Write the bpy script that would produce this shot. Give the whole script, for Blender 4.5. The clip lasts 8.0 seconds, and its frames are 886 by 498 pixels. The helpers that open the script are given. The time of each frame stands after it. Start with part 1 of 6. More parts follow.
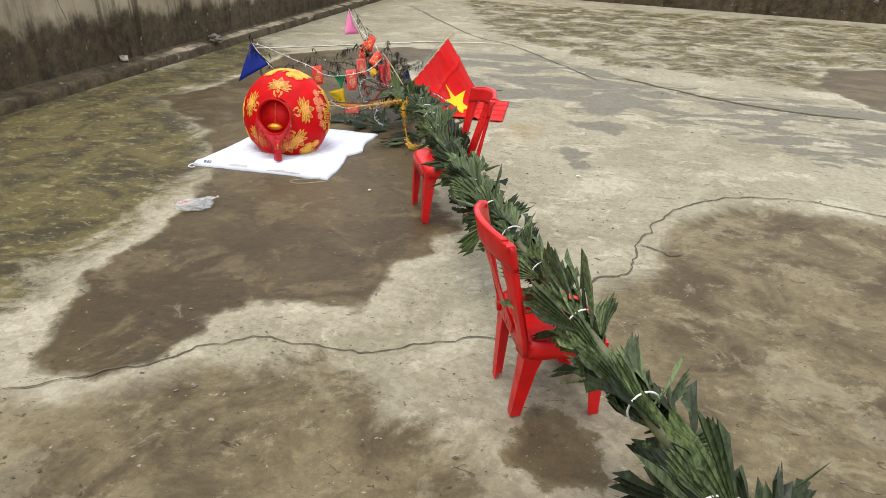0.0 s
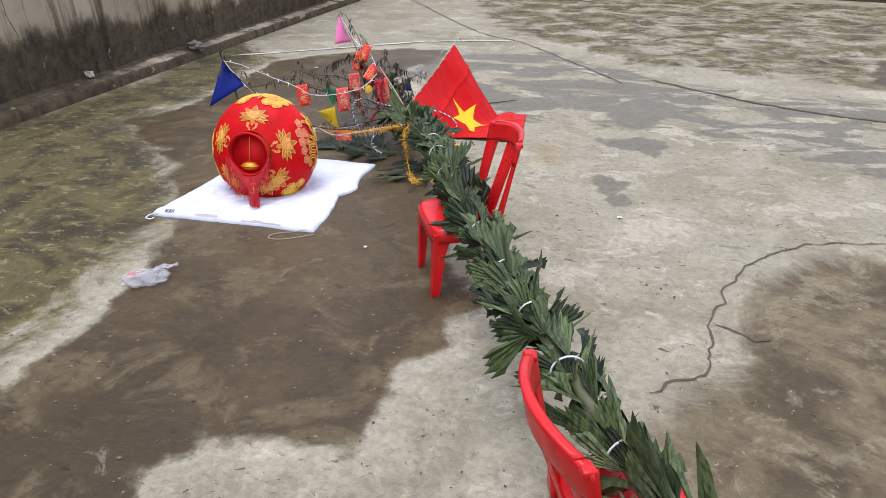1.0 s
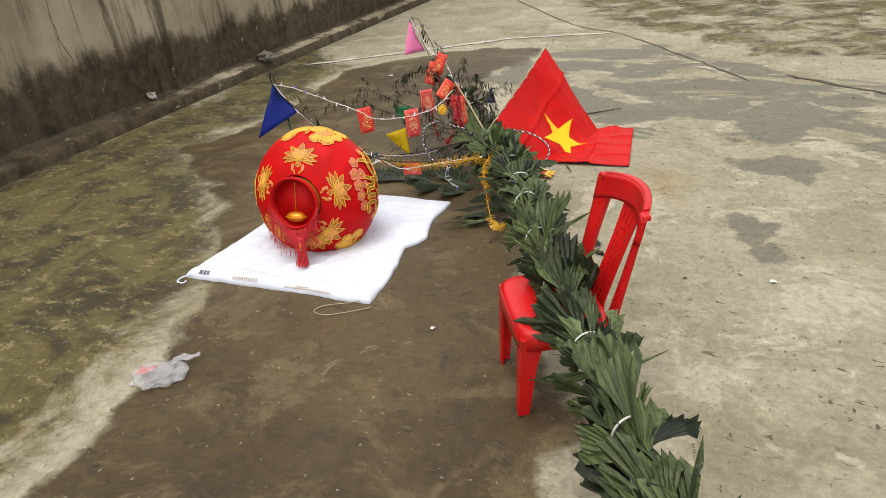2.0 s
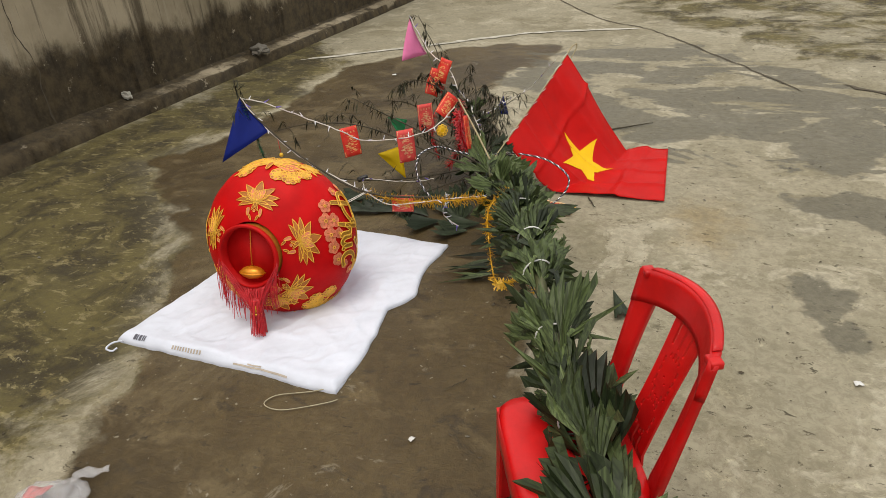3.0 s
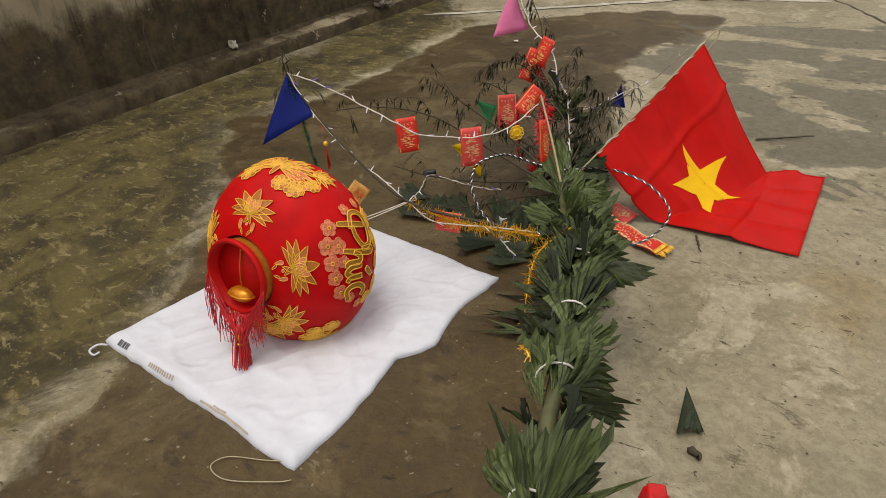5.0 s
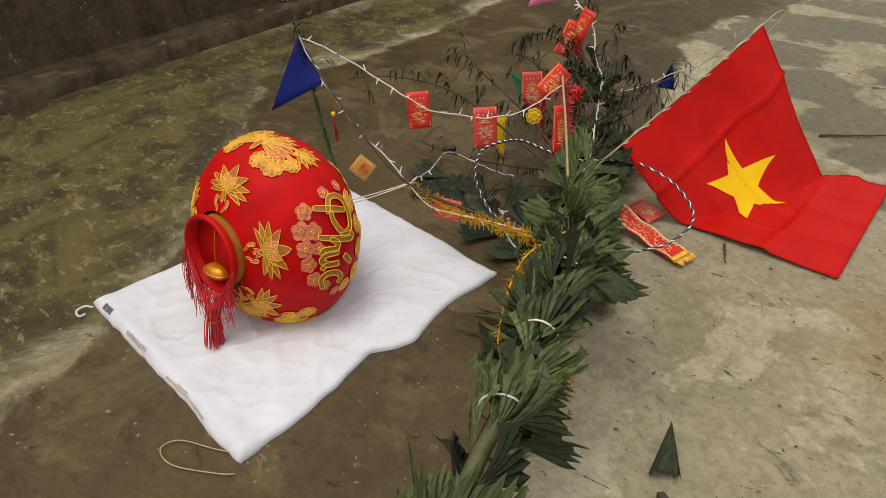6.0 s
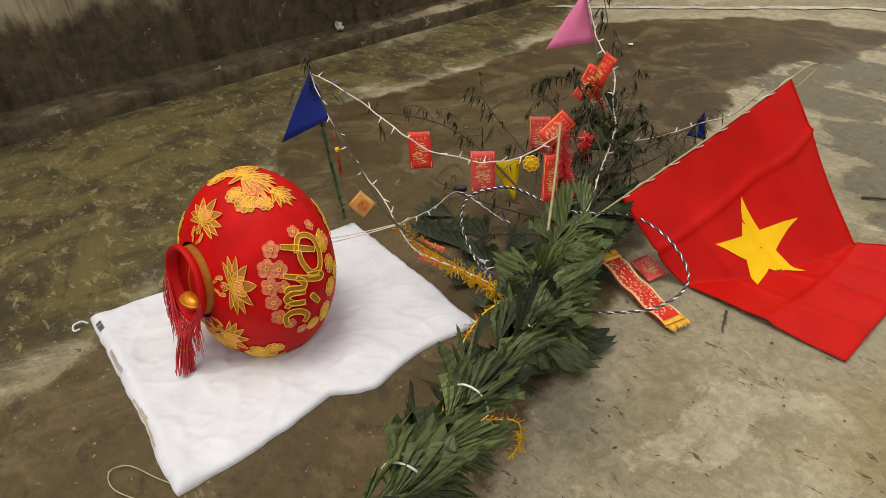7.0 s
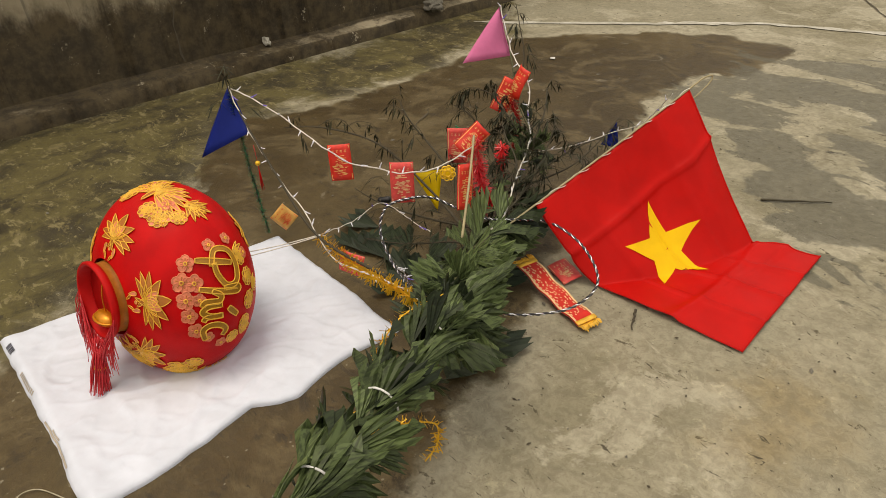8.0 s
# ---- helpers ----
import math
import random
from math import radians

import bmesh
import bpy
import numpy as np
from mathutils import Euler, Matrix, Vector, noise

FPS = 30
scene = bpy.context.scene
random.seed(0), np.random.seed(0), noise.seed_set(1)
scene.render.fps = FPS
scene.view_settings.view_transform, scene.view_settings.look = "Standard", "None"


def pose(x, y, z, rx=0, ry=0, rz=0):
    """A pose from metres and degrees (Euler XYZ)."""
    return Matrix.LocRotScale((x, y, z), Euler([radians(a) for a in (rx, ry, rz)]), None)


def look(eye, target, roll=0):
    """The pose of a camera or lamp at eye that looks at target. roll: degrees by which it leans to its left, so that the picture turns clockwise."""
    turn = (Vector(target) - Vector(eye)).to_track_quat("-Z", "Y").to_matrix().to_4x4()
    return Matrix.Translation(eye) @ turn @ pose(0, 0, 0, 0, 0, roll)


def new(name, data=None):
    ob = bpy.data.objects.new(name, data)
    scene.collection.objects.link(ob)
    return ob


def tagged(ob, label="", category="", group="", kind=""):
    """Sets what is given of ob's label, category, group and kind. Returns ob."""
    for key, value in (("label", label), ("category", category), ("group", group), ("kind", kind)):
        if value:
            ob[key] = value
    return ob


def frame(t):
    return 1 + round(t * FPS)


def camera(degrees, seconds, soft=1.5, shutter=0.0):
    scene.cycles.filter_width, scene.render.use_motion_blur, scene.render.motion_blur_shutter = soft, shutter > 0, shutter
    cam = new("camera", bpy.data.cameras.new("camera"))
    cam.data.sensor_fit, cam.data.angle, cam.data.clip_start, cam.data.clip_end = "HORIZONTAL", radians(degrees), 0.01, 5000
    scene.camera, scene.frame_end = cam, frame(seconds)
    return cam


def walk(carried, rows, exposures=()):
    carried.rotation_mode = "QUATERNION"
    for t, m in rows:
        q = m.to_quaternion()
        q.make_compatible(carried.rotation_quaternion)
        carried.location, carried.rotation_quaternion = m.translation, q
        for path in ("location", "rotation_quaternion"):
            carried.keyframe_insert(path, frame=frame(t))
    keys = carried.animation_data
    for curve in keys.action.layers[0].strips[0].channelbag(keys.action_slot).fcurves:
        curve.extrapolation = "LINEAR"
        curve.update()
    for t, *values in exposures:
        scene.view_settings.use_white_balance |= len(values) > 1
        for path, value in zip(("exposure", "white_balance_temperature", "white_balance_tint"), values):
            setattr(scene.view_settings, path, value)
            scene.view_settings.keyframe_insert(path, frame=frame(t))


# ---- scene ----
cam = camera(68.4, 8.0, soft=0.6)
PATH = [
    (0, (0.007, -0.049, 1.524), (-0.365, 1.706, 0.639), 1.6),
    (0.5, (-0.061, 0.398, 1.537), (-0.501, 2.113, 0.606), -1.1),
    (1, (-0.224, 0.82, 1.545), (-0.611, 2.555, 0.627), -0.1),
    (1.5, (-0.308, 1.25, 1.53), (-0.911, 2.926, 0.622), -3.7),
    (2.8, (-0.553, 2.249, 1.498), (-1.221, 3.863, 0.524), -4.9),
    (3, (-0.561, 2.363, 1.497), (-1.247, 3.968, 0.522), -4.2),
    (3.5, (-0.626, 2.585, 1.474), (-1.238, 4.203, 0.47), -1.2),
    (4, (-0.704, 2.739, 1.509), (-1.298, 4.36, 0.498), -2.3),
    (4.5, (-0.684, 2.887, 1.5), (-1.29, 4.482, 0.456), -3.3),
    (5, (-0.494, 3.115, 1.474), (-1.533, 4.441, 0.395), -4.2),
    (5.2, (-0.455, 3.192, 1.474), (-1.486, 4.479, 0.341), -3.2),
    (6.3, (-0.395, 3.522, 1.473), (-1.603, 4.613, 0.311), -4.6),
    (6.5, (-0.382, 3.579, 1.489), (-1.613, 4.685, 0.366), -4.9),
    (7, (-0.23, 3.748, 1.493), (-1.581, 4.724, 0.388), -4.5),
    (7.5, (-0.128, 3.818, 1.496), (-1.426, 4.911, 0.437), -4.0),
    (8, (-0.13, 3.784, 1.5), (-1.388, 4.903, 0.421), -3.0),
]
EXPOSURES = [(0.0, 1.20, 6500, 10), (0.6, 1.22, 6000, 15), (1.0, 1.10, 5850, 18), (1.5, 1.10, 6350, 10), (3.0, 0.67, 7100, 10), (4.5, 0.58, 7200, 10), (5.2, 0.43, 7550, 12), (6.3, 0.49, 7600, 10), (8.0, 0.60, 7900, 10)]
walk(cam, [(t, look(eye, target, roll)) for t, eye, target, roll in PATH], EXPOSURES)

# ---- light: a bright overcast sky, no hard shadows ----
world = bpy.data.worlds.new("sky")
world.use_nodes = True
scene.world = world
wt = world.node_tree
sky = wt.nodes.new("ShaderNodeTexSky")
sky.sky_type, sky.sun_disc = "NISHITA", False
sky.sun_elevation, sky.sun_rotation = radians(62), radians(205)
sky.air_density, sky.dust_density, sky.ozone_density = 1.0, 4.0, 0.6
haze = wt.nodes.new("ShaderNodeMix")
haze.data_type = "RGBA"
haze.inputs[0].default_value = 0.72
haze.inputs[7].default_value = (9.2, 9.4, 9.6, 1)
wt.links.new(sky.outputs[0], haze.inputs[6])
wt.links.new(haze.outputs[2], wt.nodes["Background"].inputs["Color"])
wt.nodes["Background"].inputs["Strength"].default_value = 0.085
sun_data = bpy.data.lights.new("sun", "SUN")
sun_data.energy, sun_data.angle, sun_data.color = 0.9, radians(28), (1.0, 0.97, 0.92)
sun = new("sun", sun_data)
sun.matrix_world = look((-1.5, 3.5, 9.0), (-0.9, 4.6, 0.0))


# ---- materials ----
class Nodes:
    """A small builder for node materials."""

    def __init__(self, name, rough=0.6, metal=0.0, spec=0.5):
        self.mat = bpy.data.materials.new(name)
        self.mat.use_nodes = True
        self.tree = self.mat.node_tree
        self.bsdf = self.tree.nodes["Principled BSDF"]
        self.bsdf.inputs["Roughness"].default_value = rough
        self.bsdf.inputs["Metallic"].default_value = metal
        self.bsdf.inputs["Specular IOR Level"].default_value = spec
        self.coord = self.tree.nodes.new("ShaderNodeTexCoord")

    def put(self, socket, value):
        if isinstance(value, bpy.types.NodeSocket):
            self.tree.links.new(value, socket)
        else:
            socket.default_value = value

    def place(self, scale=(1, 1, 1), space="Object"):
        m = self.tree.nodes.new("ShaderNodeMapping")
        m.inputs["Scale"].default_value = scale
        self.tree.links.new(self.coord.outputs[space], m.inputs["Vector"])
        return m.outputs[0]

    def noise(self, scale, detail=4, rough=0.55, stretch=(1, 1, 1), distort=0.0, space="Object"):
        n = self.tree.nodes.new("ShaderNodeTexNoise")
        n.inputs["Scale"].default_value, n.inputs["Detail"].default_value = scale, detail
        n.inputs["Roughness"].default_value, n.inputs["Distortion"].default_value = rough, distort
        self.tree.links.new(self.place(stretch, space), n.inputs["Vector"])
        return n.outputs["Fac"]

    def math(self, op, a, b=0.0, c=0.0):
        n = self.tree.nodes.new("ShaderNodeMath")
        n.operation = op
        for s, v in zip(n.inputs, (a, b, c)):
            self.put(s, v)
        return n.outputs[0]

    def step(self, value, low, high, out0=0.0, out1=1.0):
        n = self.tree.nodes.new("ShaderNodeMapRange")
        n.interpolation_type = "SMOOTHSTEP"
        for s, v in zip(n.inputs, (value, low, high, out0, out1)):
            self.put(s, v)
        return n.outputs[0]

    def mix(self, fac, a, b, blend="MIX"):
        n = self.tree.nodes.new("ShaderNodeMix")
        n.data_type, n.blend_type = "RGBA", blend
        self.put(n.inputs[0], fac)
        for s, v in ((n.inputs[6], a), (n.inputs[7], b)):
            self.put(s, (*v, 1) if isinstance(v, tuple) and len(v) == 3 else v)
        return n.outputs[2]

    def attr(self, name):
        n = self.tree.nodes.new("ShaderNodeAttribute")
        n.attribute_name = name
        return n.outputs["Fac"]

    def chance(self):
        return self.tree.nodes.new("ShaderNodeObjectInfo").outputs["Random"]

    def island(self):
        return self.tree.nodes.new("ShaderNodeNewGeometry").outputs["Random Per Island"]

    def color(self, value):
        self.put(self.bsdf.inputs["Base Color"], (*value, 1) if isinstance(value, tuple) else value)
        return self

    def rough(self, value):
        self.put(self.bsdf.inputs["Roughness"], value)
        return self

    def bump(self, height, strength=0.3, distance=0.01):
        n = self.tree.nodes.new("ShaderNodeBump")
        n.inputs["Strength"].default_value, n.inputs["Distance"].default_value = strength, distance
        self.put(n.inputs["Height"], height)
        self.tree.links.new(n.outputs[0], self.bsdf.inputs["Normal"])
        return self


def mat_concrete():
    n = Nodes("concrete", 0.8, spec=0.35)
    big = n.noise(0.7, 6, 0.6, distort=0.4)
    mid = n.noise(2.6, 9, 0.70, distort=0.6)
    blot = n.noise(1.3, 9, 0.70, distort=0.8)
    scuff = n.noise(4.6, 11, 0.78, stretch=(0.9, 1.4, 1), distort=0.5)
    dash = n.noise(13.0, 6, 0.74, stretch=(0.8, 1.6, 1), distort=0.6)
    fine = n.noise(24.0, 8, 0.80, distort=0.5)
    grit = n.noise(150.0, 3, 0.7)
    # dry concrete: pale cement skin over tan and brown, with dirt in blots
    dry = n.mix(n.step(big, 0.38, 0.62), (0.212, 0.190, 0.127), (0.270, 0.248, 0.180))
    dry = n.mix(n.step(mid, 0.46, 0.58, 0.0, 0.8), dry, (0.300, 0.273, 0.198))
    dry = n.mix(n.step(blot, 0.55, 0.64, 0.0, 0.36), dry, (0.170, 0.148, 0.094))
    dry = n.mix(n.step(scuff, 0.61, 0.635, 0.0, 0.60), dry, (0.100, 0.084, 0.050))
    dry = n.mix(n.step(n.noise(1.9, 10, 0.70, distort=0.5), 0.55, 0.59, 0.0, 0.60), dry, (0.395, 0.365, 0.280))
    rust = n.step(n.math("ADD", n.attr("rust"), n.math("MULTIPLY_ADD", n.noise(6.0, 8, 0.7), 0.5, -0.25)), -0.14, 0.14, 0.0, 0.5)
    dry = n.mix(rust, dry, (0.230, 0.165, 0.070))
    # brown dust and worn skin
    wornf = n.step(n.math("ADD", n.attr("worn"), n.math("MULTIPLY_ADD", blot, 1.1, -0.55)), -0.05, 0.20)
    worn = n.mix(n.step(mid, 0.36, 0.60), (0.066, 0.047, 0.023), (0.150, 0.120, 0.066))
    worn = n.mix(n.step(n.noise(3.4, 10, 0.74, distort=0.5), 0.53, 0.59, 0.0, 0.48), worn, (0.235, 0.200, 0.128))
    worn = n.mix(n.step(scuff, 0.56, 0.62, 0.0, 0.55), worn, (0.060, 0.044, 0.025))
    worn = n.mix(n.step(n.noise(1.5, 9, 0.68, distort=0.5), 0.56, 0.61, 0.0, 0.36), worn, (0.25, 0.220, 0.150))
    col = n.mix(wornf, dry, worn)
    # yellow-green algae
    mossf = n.step(n.math("ADD", n.attr("moss"), n.math("MULTIPLY_ADD", n.noise(1.8, 10, 0.74, distort=0.6), 1.9, -0.86)), -0.06, 0.26)
    moss = n.mix(n.step(mid, 0.40, 0.58), (0.026, 0.019, 0.005), (0.092, 0.075, 0.021))
    moss = n.mix(n.step(scuff, 0.555, 0.60, 0.0, 0.62), moss, (0.185, 0.150, 0.066))
    moss = n.mix(n.step(n.noise(11.0, 9, 0.78, stretch=(0.8, 1.5, 1), distort=0.5), 0.560, 0.60, 0.0, 0.62), moss, (0.255, 0.215, 0.105))
    col = n.mix(n.math("MULTIPLY", mossf, 0.94), col, moss)
    # damp stains, with the pole's shade painted in, with sharp, ragged borders
    edge = n.math("ADD", n.attr("damp_shade"), n.math("MULTIPLY_ADD", n.noise(3.0, 8, 0.64), 0.50, -0.25))
    damp_shade = n.step(edge, -0.03, 0.04)
    rim = n.math("MULTIPLY", n.step(edge, -0.24, -0.03), n.step(edge, 0.0, -0.03))
    col = n.mix(n.math("MULTIPLY", rim, n.step(n.attr("moss"), -0.15, 0.10, 0.42, 0.08)), col, (0.40, 0.365, 0.280))
    wet = n.mix(n.step(big, 0.40, 0.62), (0.048, 0.031, 0.011), (0.086, 0.060, 0.024))
    wet = n.mix(n.step(mid, 0.49, 0.60, 0.0, 0.7), wet, (0.128, 0.096, 0.048))
    wet = n.mix(n.step(n.noise(3.8, 9, 0.72, distort=0.9), 0.63, 0.66, 0.0, 0.5), wet, (0.23, 0.20, 0.145))
    wet = n.mix(n.step(scuff, 0.565, 0.61, 0.0, 0.7), wet, (0.034, 0.024, 0.013))
    col = n.mix(damp_shade, col, wet)
    slick = n.step(n.math("ADD", n.attr("slick"), n.math("MULTIPLY_ADD", n.noise(2.0, 9, 0.66, stretch=(0.7, 1.5, 1), distort=0.6), 1.9, -1.02)), -0.02, 0.03)
    slick = n.math("MAXIMUM", slick, n.step(n.math("ADD", n.attr("spot"), n.math("MULTIPLY_ADD", n.noise(4.0, 8, 0.64), 0.30, -0.14)), -0.01, 0.02))
    col = n.mix(n.math("MULTIPLY", slick, 0.78), col, (0.098, 0.090, 0.062))
    # scrapes, grit and dark specks
    col = n.mix(n.step(dash, 0.63, 0.655, 0.0, 0.85), col, n.mix(1.0, col, (0.30, 0.27, 0.23), "MULTIPLY"))
    col = n.mix(n.step(n.noise(9.0, 8, 0.78, distort=0.4), 0.59, 0.63, 0.0, 0.50), col, n.mix(1.0, col, (1.5, 1.5, 1.45), "MULTIPLY"))
    col = n.mix(n.step(fine, 0.38, 0.62), n.mix(1.0, col, (0.80, 0.78, 0.75), "MULTIPLY"), n.mix(1.0, col, (1.12, 1.12, 1.11), "MULTIPLY"))
    col = n.mix(n.step(grit, 0.63, 0.71, 0.0, 0.40), col, (0.045, 0.036, 0.022))
    col = n.mix(n.step(n.noise(17.0, 5, 0.7, stretch=(0.7, 1.5, 1), distort=0.8), 0.645, 0.67, 0.0, 0.85), col, (0.042, 0.034, 0.020))
    col = n.mix(n.step(n.noise(44.0, 2, 0.5), 0.71, 0.74, 0.0, 0.4), col, (0.42, 0.39, 0.30))
    n.color(col)
    n.rough(n.mix(n.math("MAXIMUM", damp_shade, slick), n.step(fine, 0.3, 0.7, 0.70, 0.92), n.step(mid, 0.3, 0.7, 0.40, 0.60)))
    h = n.math("ADD", n.math("MULTIPLY", fine, 0.6), n.math("ADD", n.math("MULTIPLY", dash, 0.6), n.math("ADD", n.math("MULTIPLY", scuff, 1.4), n.math("MULTIPLY", blot, 1.2))))
    n.bump(h, 0.6, 0.010)
    return n.mat


def mat_wall():
    n = Nodes("stained_render", 0.92, spec=0.25)
    run = n.noise(4.5, 8, 0.68, stretch=(1, 1.0, 0.10), distort=0.25)
    run2 = n.noise(13.0, 6, 0.65, stretch=(1, 1.0, 0.06))
    big = n.noise(0.9, 5, 0.6)
    col = n.mix(n.step(big, 0.35, 0.65), (0.205, 0.170, 0.112), (0.380, 0.322, 0.225))
    col = n.mix(n.step(run, 0.50, 0.64, 0.0, 0.85), col, (0.060, 0.046, 0.028))
    col = n.mix(n.step(run2, 0.56, 0.70, 0.0, 0.5), col, (0.38, 0.335, 0.255))
    col = n.mix(n.step(n.noise(20.0, 5, 0.65, stretch=(1, 1, 0.05)), 0.58, 0.68, 0.0, 0.5), col, (0.05, 0.043, 0.033))
    mould_shade = n.step(n.math("ADD", n.attr("mould_shade"), n.math("MULTIPLY_ADD", n.noise(2.2, 9, 0.72, stretch=(1, 1, 0.6)), 1.5, -0.70)), -0.1, 0.30)
    col = n.mix(n.math("MULTIPLY", mould_shade, 0.9), col, n.mix(n.step(n.noise(8.0, 7, 0.75), 0.35, 0.65), (0.012, 0.008, 0.004), (0.062, 0.044, 0.021)))
    col = n.mix(n.step(n.noise(6.0, 9, 0.80), 0.615, 0.645, 0.0, 0.70), col, (0.36, 0.315, 0.235))
    n.color(col)
    n.bump(n.math("ADD", n.noise(30.0, 6, 0.75), n.math("MULTIPLY", n.noise(4.0, 6), 1.5)), 0.6, 0.014)
    return n.mat


def mat_crack():
    n = Nodes("crack_dirt", 0.95)
    n.color(n.mix(n.noise(20.0, 4), (0.045, 0.036, 0.024), (0.11, 0.090, 0.060)))
    return n.mat


def mat_pale_cement():
    n = Nodes("pale_cement", 0.85)
    n.color(n.mix(n.step(n.noise(6.0, 6, 0.7), 0.4, 0.65), (0.36, 0.34, 0.28), (0.52, 0.50, 0.44)))
    n.bump(n.noise(40.0, 4), 0.4, 0.006)
    return n.mat


def mat_plastic(name, color, rough=0.34):
    n = Nodes(name, rough, spec=0.4)
    dark = tuple(c * 0.72 for c in color)
    n.color(n.mix(n.step(n.noise(7.0, 5, 0.65), 0.3, 0.7), dark, color))
    n.rough(n.step(n.noise(18.0, 5, 0.7), 0.3, 0.7, rough - 0.06, rough + 0.16))
    n.bump(n.noise(90.0, 3), 0.06, 0.002)
    n.bsdf.inputs["Subsurface Weight"].default_value = 0.0
    return n.mat


def mat_cloth(name, color, rough=0.6, sheen=0.2, weave=500.0, var=0.78, thin=0.0):
    n = Nodes(name, rough, spec=0.13)
    dark = tuple(c * var for c in color)
    n.color(n.mix(n.step(n.noise(9.0, 5, 0.6), 0.3, 0.7), dark, color))
    n.bump(n.math("ADD", n.noise(weave, 2), n.math("MULTIPLY", n.noise(22.0, 4), 2.0)), 0.2, 0.003)
    n.bsdf.inputs["Sheen Weight"].default_value = sheen
    if thin:
        glow = n.tree.nodes.new("ShaderNodeBsdfTranslucent")
        glow.inputs["Color"].default_value = (*color, 1)
        both = n.tree.nodes.new("ShaderNodeMixShader")
        both.inputs[0].default_value = thin
        n.tree.links.new(n.bsdf.outputs[0], both.inputs[1])
        n.tree.links.new(glow.outputs[0], both.inputs[2])
        n.tree.links.new(both.outputs[0], n.tree.nodes["Material Output"].inputs["Surface"])
    return n.mat


def mat_leaf(name, low, high, island=False, rough=0.5):
    n = Nodes(name, rough, spec=0.28)
    pick = n.island() if island else n.chance()
    base = n.mix(pick, low, high)
    veins = n.noise(110.0, 4, 0.6, stretch=(1.0, 0.05, 1.0))
    base = n.mix(n.step(veins, 0.42, 0.60, 0.0, 0.6), base, tuple(c * 0.45 for c in low))
    base = n.mix(n.step(n.noise(11.0, 5, 0.7), 0.58, 0.75, 0.0, 0.35), base, tuple(min(1, c * 1.7 + 0.02) for c in high))
    n.color(base)
    n.rough(n.step(n.noise(14.0, 4), 0.3, 0.7, rough - 0.08, rough + 0.14))
    n.bump(veins, 0.35, 0.004)
    glow = n.tree.nodes.new("ShaderNodeBsdfTranslucent")
    n.tree.links.new(base, glow.inputs["Color"])
    both = n.tree.nodes.new("ShaderNodeMixShader")
    both.inputs[0].default_value = 0.14
    n.tree.links.new(n.bsdf.outputs[0], both.inputs[1])
    n.tree.links.new(glow.outputs[0], both.inputs[2])
    n.tree.links.new(both.outputs[0], n.tree.nodes["Material Output"].inputs["Surface"])
    return n.mat


def mat_metal(name, color, rough=0.3, metal=1.0):
    n = Nodes(name, rough, metal)
    n.color(n.mix(n.noise(60.0, 3), tuple(c * 0.6 for c in color), color))
    return n.mat


def mat_plain(name, color, rough=0.7):
    n = Nodes(name, rough)
    n.color(n.mix(n.step(n.noise(40.0, 4, 0.6), 0.3, 0.7), tuple(c * 0.75 for c in color), color))
    n.bump(n.noise(120.0, 3), 0.2, 0.002)
    return n.mat


def mat_clear(name):
    n = Nodes(name, 0.18)
    n.color((0.66, 0.66, 0.68))
    n.bsdf.inputs["Alpha"].default_value = 0.26
    n.bump(n.noise(60.0, 4), 0.4, 0.004)
    return n.mat


CONCRETE, WALL, CRACK, CEMENT = mat_concrete(), mat_wall(), mat_crack(), mat_pale_cement()
RED_PLASTIC = mat_plastic("red_plastic", (0.60, 0.006, 0.007))
LANTERN_RED = mat_cloth("red_velvet", (0.56, 0.003, 0.005), 0.5, 0.0)
DEEP_RED = mat_cloth("deep_red_cloth", (0.50, 0.006, 0.007), 0.5, 0.0)
TASSEL_RED = mat_plain("red_silk_thread", (0.62, 0.02, 0.03), 0.35)
GOLD_THREAD = mat_plain("gold_thread", (0.92, 0.52, 0.060), 0.4)
GOLD_FILL = mat_plain("gold_fabric", (0.46, 0.145, 0.014), 0.5)
PEACH_FILL = mat_plain("peach_fabric", (0.80, 0.235, 0.12), 0.55)
GOLD_FOIL = mat_metal("gold_foil", (1.0, 0.60, 0.05), 0.30, 0.30)
BELL_GOLD = mat_metal("dull_gold", (0.80, 0.30, 0.02), 0.35, 0.5)
SILVER_FOIL = mat_metal("silver_foil", (0.82, 0.83, 0.86), 0.25)
DARK_FOIL = mat_plain("dark_bead", (0.03, 0.028, 0.035), 0.3)
GREEN_FOIL = mat_plain("green_tinsel", (0.02, 0.15, 0.065), 0.3)
FLAG_RED = mat_cloth("red_satin", (0.55, 0.006, 0.005), 0.45, 0.0, 700.0, 0.86, 0.10)
FLAG_GOLD = mat_cloth("yellow_satin", (0.82, 0.50, 0.015), 0.5, 0.0, 700.0, 0.9)
BLUE_CLOTH = mat_cloth("blue_satin", (0.009, 0.022, 0.20), 0.5, 0.0, 600.0, 0.8, 0.15)
PINK_CLOTH = mat_cloth("pink_satin", (0.72, 0.19, 0.38), 0.5, 0.0, 600.0, 0.85, 0.25)
YELLOW_CLOTH = mat_cloth("yellow_cloth", (0.62, 0.42, 0.01), 0.55, 0.0, 600.0, 0.8, 0.2)
GREEN_CLOTH = mat_cloth("green_cloth", (0.01, 0.17, 0.06), 0.55, 0.2)
SACK_WHITE = mat_cloth("white_woven_plastic", (0.66, 0.70, 0.80), 0.42, 0.0, 420.0, 0.90)
SACK_PRINT = mat_plain("grey_print", (0.10, 0.10, 0.13), 0.6)
